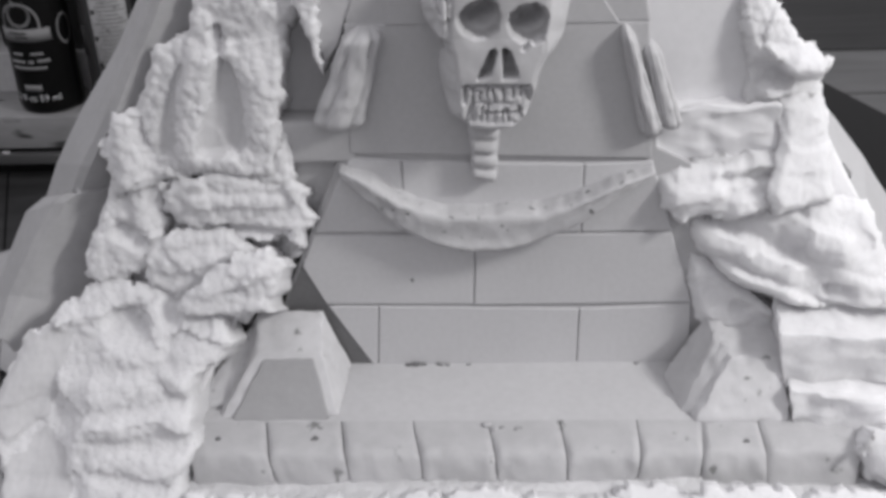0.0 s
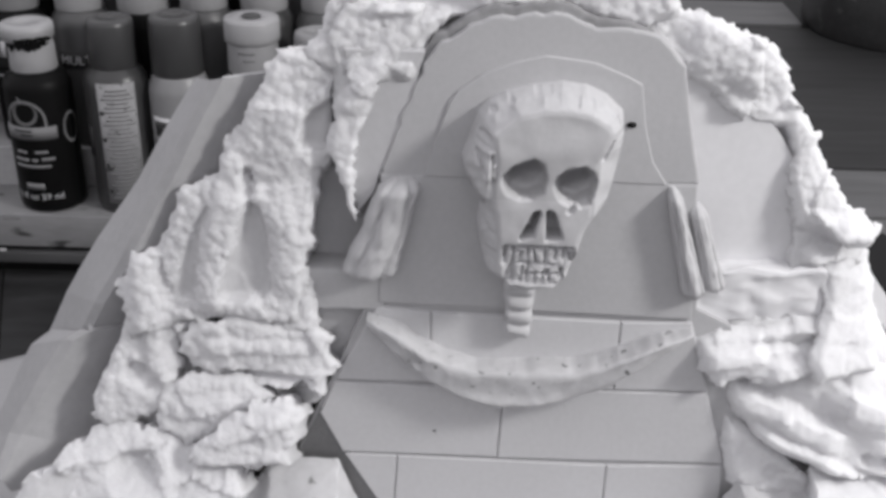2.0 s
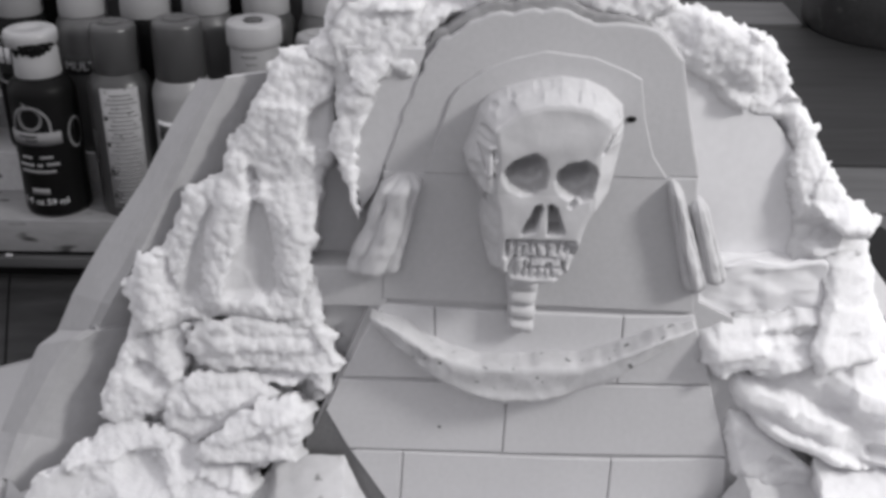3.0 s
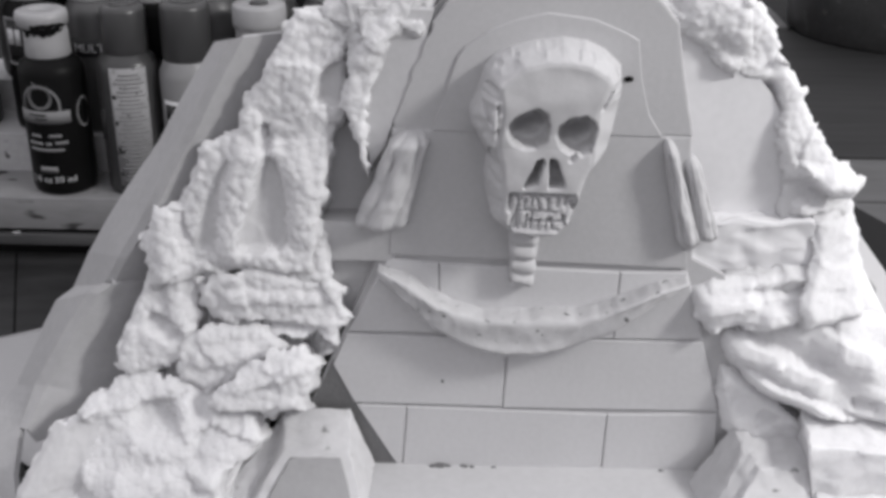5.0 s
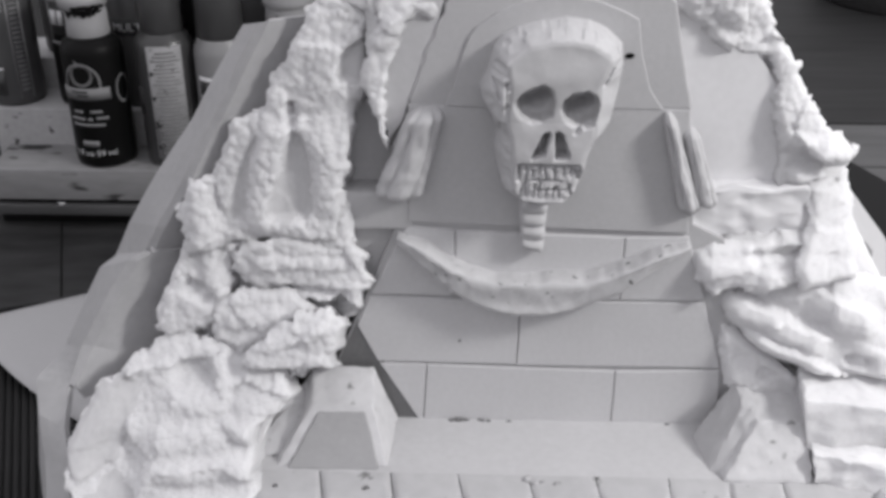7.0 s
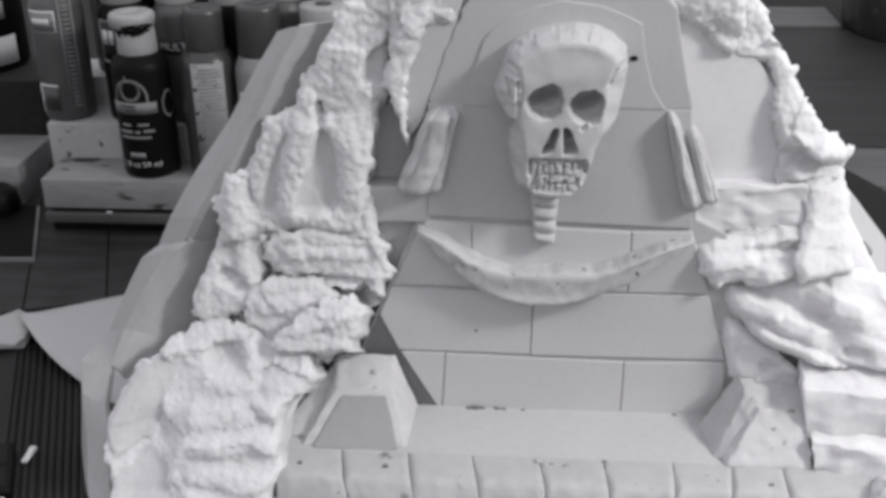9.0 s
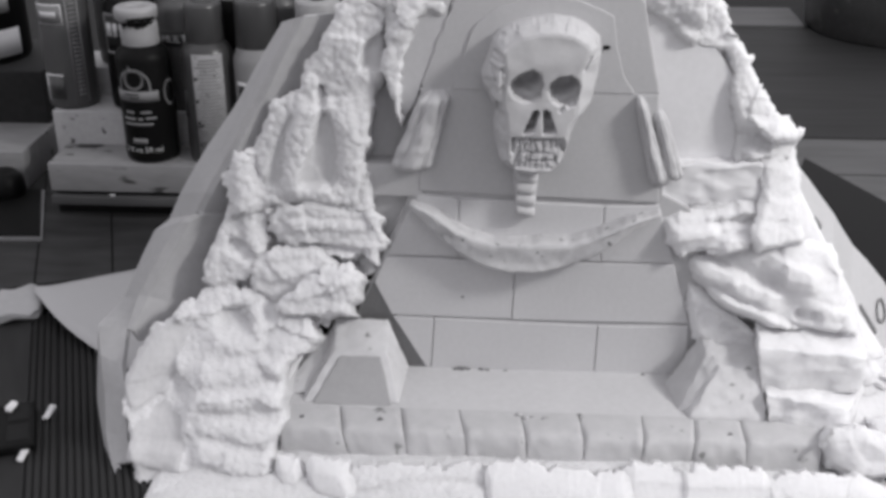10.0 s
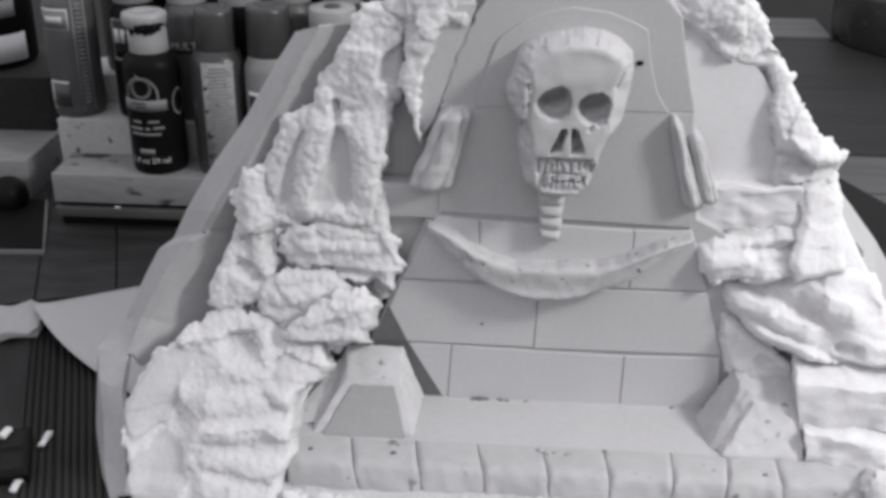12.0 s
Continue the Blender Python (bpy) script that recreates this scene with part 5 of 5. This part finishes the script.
bottle(-1.132, 2.51, T2, 0.165, 1.0, 0.13, 0.22, MID_PLASTIC, WHITE_CAP, "pale paint bottle with a white cap", 0.921, 1.024)
bottle(-0.819, 2.51, T2, 0.165, 1.0, 0.13, 0.22, GREY_PLASTIC, WHITE_CAP, "grey paint bottle with a white cap", 0.921, 1.024)
bottle(-0.506, 2.51, T2, 0.165, 1.0, 0.13, 0.22, MID_PLASTIC, WHITE_CAP, "pale paint bottle with a white cap", 0.921, 1.024)
bottle(-0.192, 2.51, T2, 0.165, 1.0, 0.13, 0.22, GREY_PLASTIC, WHITE_CAP, "grey paint bottle with a white cap", 0.921, 1.024)
for k in range(6):
    bottle(-2.30 + 0.333 * k, 2.875, T3, 0.165, 1.0, 0.13, 0.24, (GREY_PLASTIC, BLACK, MID_PLASTIC)[k % 3], (DARK_CAP, WHITE_CAP)[k % 2], "paint bottle in the back row of the rack", 0.924, 1.02)

# ---- beside the rack ----
block_ = thing("grey_block", (-3.5, 2.7, TABLE), "worn pale wooden block beside the rack", "wood block")
part("body", box(-4.4, -2.90, 2.38, 3.1, TABLE, 0.12, 0.01), RACK_WORN, block_)
crate = thing("wood_box", (-3.6, 3.2, TABLE), "dark worn wooden box behind the block", "wood box")
part("body", box(-4.6, -2.93, 2.95, 3.8, TABLE, 0.50, 0.01), BLOCK_WOOD, crate)
big = thing("large_bottle", (-3.50, 3.35, 0.50), "large black bottle with a white band", "bottle")
part("body", lathe([(0.30, 0), (0.33, 0.03), (0.33, 1.1), (0.25, 1.25), (0.12, 1.3)]), BLACK, big, local=True)
part("label", sticker(0.62, 0.05, 0.24, 0.33, 20), PRINT, big, "white label band", local=True)
part("upper_label", sticker(0.5, 0.36, 0.48, 0.33, 20), PRINT_GREY, big, local=True)
knob = thing("ink_pot", (-2.98, 2.22, TABLE), "small round black ink pot beside the wood block", "ink pot")
part("body", lathe([(0.09, 0), (0.12, 0.02), (0.13, 0.08), (0.12, 0.16), (0.07, 0.20)]), BLACK, knob, local=True)
case = thing("black_case", (-3.0, 1.9, TABLE), "flat black case with a pale rim", "case")
for name, grow, z0, z1, mat in (("rim", 0.0, TABLE, TABLE + 0.03, PALE_PLASTIC), ("body", 0.014, TABLE + 0.004, TABLE + 0.04, BLACK)):
    bm = bmesh.new()
    plan = [(-2.49 - grow, 1.57 + grow), (-2.76 - grow, 2.31 - grow), (-3.9, 2.25 - grow), (-3.7, 1.50 + grow)]
    low = [bm.verts.new((x, y, z0)) for x, y in plan]
    top = [bm.verts.new((x, y, z1)) for x, y in plan]
    bm.faces.new(low)
    bm.faces.new(top)
    for k in range(4):
        bm.faces.new((low[k], low[(k + 1) % 4], top[(k + 1) % 4], top[k]))
    bmesh.ops.recalc_face_normals(bm, faces=bm.faces)
    part(name, bm, mat, case, smooth=False)

# ---- mound boards ----
def sheet(name, lines, mat, label, thick=0.02, smooth=False):
    bm = bmesh.new()
    vs = [[bm.verts.new(p) for p in row] for row in lines]
    for a, b in zip(vs, vs[1:]):
        for k in range(len(a) - 1):
            bm.faces.new((a[k], a[k + 1], b[k + 1], b[k]))
    bmesh.ops.recalc_face_normals(bm, faces=bm.faces)
    bmesh.ops.subdivide_edges(bm, edges=bm.edges[:], cuts=4, use_grid_fill=True)
    for v in bm.verts:
        v.co += Vector(noise.noise_vector(v.co * 5)) * 0.005
    ob = whole(name, bm, mat, label, "foam board", smooth=smooth)
    s_ = ob.modifiers.new("thickness", "SOLIDIFY")
    s_.thickness, s_.offset = thick * 0.1, -1
    return ob


sheet("mound_board", [
    [(-0.655, 0.28, 1.565), (-0.76, 0.28, 1.40), (-0.88, 0.27, 1.205), (-1.04, 0.26, 0.98), (-1.18, 0.25, 0.76), (-1.30, 0.28, 0.53)],
    [(-0.545, 0.03, 1.645), (-0.66, 0.02, 1.44), (-0.76, 0.01, 1.26), (-0.86, 0.0, 1.08), (-0.98, -0.01, 0.88), (-1.13, 0.03, 0.62)],
    [(-0.505, 0.02, 1.655), (-0.625, 0.01, 1.44), (-0.725, 0.0, 1.26), (-0.825, -0.01, 1.08), (-0.945, -0.02, 0.88), (-1.095, 0.02, 0.62)],
    [(-0.43, 0.075, 1.65), (-0.55, 0.07, 1.41), (-0.66, 0.065, 1.19), (-0.77, 0.065, 1.01), (-0.89, 0.06, 0.8), (-1.02, 0.09, 0.58)],
    [(-0.25, 0.18, 1.64), (-0.35, 0.18, 1.42), (-0.46, 0.18, 1.2), (-0.57, 0.18, 1.02), (-0.69, 0.18, 0.8), (-0.82, 0.18, 0.58)],
], CARD, "grey foam board leaning on the mound above another", 0.012)
sheet("mound_board", [
    [(-1.19, 0.10, 0.70), (-1.26, 0.08, 0.65), (-1.32, 0.06, 0.54), (-1.41, -0.02, 0.35), (-1.5, -0.14, 0.27)],
    [(-1.05, -0.03, 0.78), (-1.1, -0.04, 0.75), (-1.19, -0.07, 0.61), (-1.3, -0.12, 0.42), (-1.35, -0.2, 0.29)],
    [(-1.005, -0.03, 0.78), (-1.055, -0.045, 0.75), (-1.145, -0.075, 0.61), (-1.255, -0.125, 0.42), (-1.32, -0.205, 0.29)],
    [(-0.94, 0.03, 0.76), (-0.98, 0.02, 0.68), (-1.07, -0.02, 0.54), (-1.18, -0.09, 0.37), (-1.3, -0.19, 0.22)],
    [(-0.80, 0.15, 0.76), (-0.84, 0.13, 0.68), (-0.93, 0.09, 0.54), (-1.02, 0.03, 0.37), (-1.12, -0.06, 0.22)],
], CARD, "grey foam board skirt at the foot of the mound", 0.03)
sheet("skirt_board", [
    [(-1.35, -0.2, 0.29), (-1.34, -0.33, 0.18), (-1.30, -0.44, 0.10), (-1.27, -0.56, -0.03), (-1.24, -0.64, -0.11)],
    [(-1.5, -0.14, 0.27), (-1.46, -0.26, 0.19), (-1.42, -0.37, 0.06), (-1.39, -0.5, -0.06), (-1.33, -0.63, -0.13)],
    [(-1.59, -0.06, TABLE + 0.005), (-1.55, -0.17, TABLE + 0.005), (-1.49, -0.32, TABLE + 0.005), (-1.42, -0.47, TABLE + 0.005), (-1.30, -0.68, TABLE + 0.005)],
], CARD, "grey foam board edge standing on the table", 0.03)
SKIRT = [
    [(1.50, 0.42, 1.10), (1.63, 0.45, 0.92), (1.74, 0.45, 0.80), (1.87, 0.45, 0.64), (1.98, 0.45, 0.48), (2.15, 0.45, 0.30), (2.45, 0.45, TABLE + 0.01)],
    [(1.46, 0.25, 1.0), (1.56, 0.2, 0.86), (1.66, 0.15, 0.66), (1.80, 0.12, 0.50), (1.90, 0.10, 0.28), (2.03, 0.05, 0.05), (2.25, 0.0, TABLE + 0.01)],
]
skirt = sheet("skirt_board", SKIRT, PALE_BOARD, "pale printed board skirt beside the rocks", 0.03)


def on_skirt(u, v, lift=0.012):
    k = min(5, int(u))
    a, b = [Vector(row[k]).lerp(Vector(row[k + 1]), u - k) for row in SKIRT]
    return a.lerp(b, v) + Vector((0.3, -0.6, 0.75)) * lift


def mark(corners, label=""):
    bm = bmesh.new()
    top = [bm.verts.new(on_skirt(u, v)) for u, v in corners]
    low = [bm.verts.new(on_skirt(u, v, 0.0)) for u, v in corners]
    n = len(corners)
    if n < 6:
        bm.faces.new(top)
        for k in range(n):
            bm.faces.new((top[k], top[(k + 1) % n], low[(k + 1) % n], low[k]))
    else:
        h = n // 2
        for k in range(h):
            j = (k + 1) % h
            bm.faces.new((top[k], top[j], top[h + j], top[h + k]))
            bm.faces.new((top[k], top[j], low[j], low[k]))
    bmesh.ops.recalc_face_normals(bm, faces=bm.faces)
    return part("printed_mark", bm, PRINT_GREY, skirt, label, smooth=False)


mark([(2.25, 0.50), (2.5, 0.50), (2.5, 0.58), (2.25, 0.58)], "dark printed bar")
mark([(2.25, 0.66), (2.5, 0.66), (2.5, 0.74), (2.25, 0.74)], "dark printed bar")
mark([(4.35, 0.62), (4.95, 0.62), (4.95, 0.66), (4.35, 0.66)], "dark printed line")
mark([(5.3, 0.55), (5.36, 0.55), (5.36, 0.95), (5.3, 0.95)], "dark printed line")
mark([(5.0 + r * 0.6 * math.cos(2 * math.pi * k / 24), 0.36 + r * 0.7 * math.sin(2 * math.pi * k / 24)) for r in (0.15, 0.19) for k in range(24)], "dark printed ring")

# ---- paper and scraps ----
bm = bmesh.new()
N = 10
rows = []
for i in range(N + 1):
    u = i / N
    top = Vector((-2.22, 0.78, -0.05)).lerp(Vector((-1.2, 1.55, TABLE + 0.01)), u)
    low = Vector((-2.22, 0.78, -0.05)).lerp(Vector((-1.3, 0.0, TABLE + 0.01)), u) + Vector((0.14, 0.02, 0)) * math.sin(math.pi * u) * -0.6
    rows.append([bm.verts.new(top.lerp(low, j / N) + Vector((0, 0, 0.02 * math.sin(math.pi * j / N) * (1 - u)))) for j in range(N + 1)])
for a, b in zip(rows, rows[1:]):
    for k in range(N):
        bm.faces.new((a[k], a[k + 1], b[k + 1], b[k]))
bmesh.ops.remove_doubles(bm, verts=bm.verts, dist=1e-5)
bmesh.ops.recalc_face_normals(bm, faces=bm.faces)
ob = whole("paper_sheet", bm, PAPER, "pale paper sheet with a curled corner under the model", "paper")
s_ = ob.modifiers.new("thickness", "SOLIDIFY")
s_.thickness = 0.0003


def scrap(x, y, w, d, h, turn, label, mat=None, up=0.013):
    bm = box(-w / 2, w / 2, -d / 2, d / 2, 0, h, 0.006, 1)
    bmesh.ops.subdivide_edges(bm, edges=bm.edges[:], cuts=3, use_grid_fill=True)
    for v in bm.verts:
        v.co += Vector(noise.noise_vector(v.co * 20 + Vector((x * 9, y * 9, 0)))) * min(w, d) * 0.16
        v.co.z = max(v.co.z, 0)
    bm.transform(Matrix.Translation((x, y, TABLE + up)) @ Matrix.Rotation(radians(turn), 4, "Z"))
    return whole("foam_scrap", bm, mat or CUT_FOAM, label, "foam scrap", "foam scraps on the table")


scrap(-1.742, -0.265, 0.032, 0.11, 0.02, 3, "small bent white foam scrap on the ribbed board")
scrap(-1.890, -0.315, 0.035, 0.07, 0.025, -4, "small white foam scrap on the black remote", up=0.07)
scrap(-1.736, -0.590, 0.035, 0.08, 0.02, 2, "small white foam scrap beside the black remote")
scrap(-2.295, 0.70, 0.27, 0.30, 0.05, 20, "torn pale foam scrap beside the paper", CARD)
scrap(-2.17, 1.972, 0.04, 0.02, 0.01, 0, "tiny white foam crumb on the rack's front strip", up=0.142)

# ---- ribbed board and remote ----
board = thing("ribbed_board", (-1.55, -0.45, TABLE), "dark ribbed wooden board on the table", "board", turn=20.3)
pitch = 0.0325
bm = bmesh.new()
a = [bm.verts.new((x, -1.6, z)) for x, z in ((0, 0), (0.002, 0.006), (0.008, 0.011), (0.015, 0.0125), (0.022, 0.011), (0.028, 0.006), (0.0295, 0))]
b = [bm.verts.new((v.co.x, 1.25, v.co.z)) for v in a]
for p, q, u, v in zip(a, a[1:], b, b[1:]):
    bm.faces.new((p, q, v, u))
bm.faces.new(a[::-1])
bm.faces.new(b)
bmesh.ops.recalc_face_normals(bm, faces=bm.faces)
part("plain_edge", box(-0.90, -0.215, -1.6, 1.25, 0, 0.011, 0.003, 1), WOOD_RIB, board, "flat dark edge of the board", local=True, smooth=False)
slat = part("slat", bm, WOOD_RIB, board, local=True)
slat.location = (-0.021, 0, 0.0001)
for k in range(1, 24):
    other = slat.copy()
    scene.collection.objects.link(other)
    other.location = (-0.021 + 0.1 * pitch * k + (0.0008 if k > 3 else 0), 0, 0.0001)
remote = thing("black_remote", (-1.85, -0.47, TABLE + 0.012), "small black plastic remote on the ribbed board", "remote", turn=21)
part("body", box(-0.36, 0.12, -0.13, 0.22, 0, 0.05, 0.015), BLACK, remote, local=True)
for k in range(4):
    part("button", box(0.0 - 0.13 * (k % 2), 0.10 - 0.13 * (k % 2), -0.10 + 0.16 * (k // 2), 0.03 + 0.16 * (k // 2), 0.045, 0.056, 0.008), BUTTON, remote, local=True)

# ---- right background ----
whole("dark_plank", box(1.2, 9, 3.62, 6.8, TABLE, TABLE + 0.03, 0.01), DARK_PLANK, "dark wide plank lying on the table", "plank", smooth=False)
whole("grey_plank", box(1.2, 9, 2.9, 3.6, TABLE, TABLE + 0.025, 0.01), WOOD_LIGHT, "worn grey plank lying on the table", "plank", "grey planks", smooth=False)
whole("grey_plank", box(1.2, 9, 1.2, 2.88, TABLE, TABLE + 0.022, 0.01), WOOD_LIGHT, "worn grey plank lying on the table", "plank", "grey planks", smooth=False)
whole("grey_plank", box(1.4, 3.28, 6.85, 7.6, TABLE, TABLE + 0.05, 0.01), WOOD_LIGHT, "short worn plank before the pot", "plank", "grey planks", smooth=False)
bm = bmesh.new()
top = [bm.verts.new((x, y, TABLE + 0.10)) for x, y in ((2.40, 3.0), (2.78, 2.15), (3.6, 0.6), (2.4, 0.3), (1.75, 1.2))]
low = [bm.verts.new((v.co.x, v.co.y, TABLE + 0.02)) for v in top]
bm.faces.new(top)
bm.faces.new(low[::-1])
for k in range(5):
    bm.faces.new((low[k], low[(k + 1) % 5], top[(k + 1) % 5], top[k]))
bmesh.ops.recalc_face_normals(bm, faces=bm.faces)
whole("black_tray", bm, BLACK, "flat black tray beside the mound", "tray", smooth=False)
pot = thing("black_pot", (4.20, 6.9, TABLE), "round dark enamel pot with a bright rim", "pot")
part("body", lathe([(0.82, 0), (0.9, 0.06), (0.93, 0.5), (0.95, 0.62), (0.9, 0.62), (0.86, 0.2), (0.3, 0.12)], 64), METAL, pot, local=True)
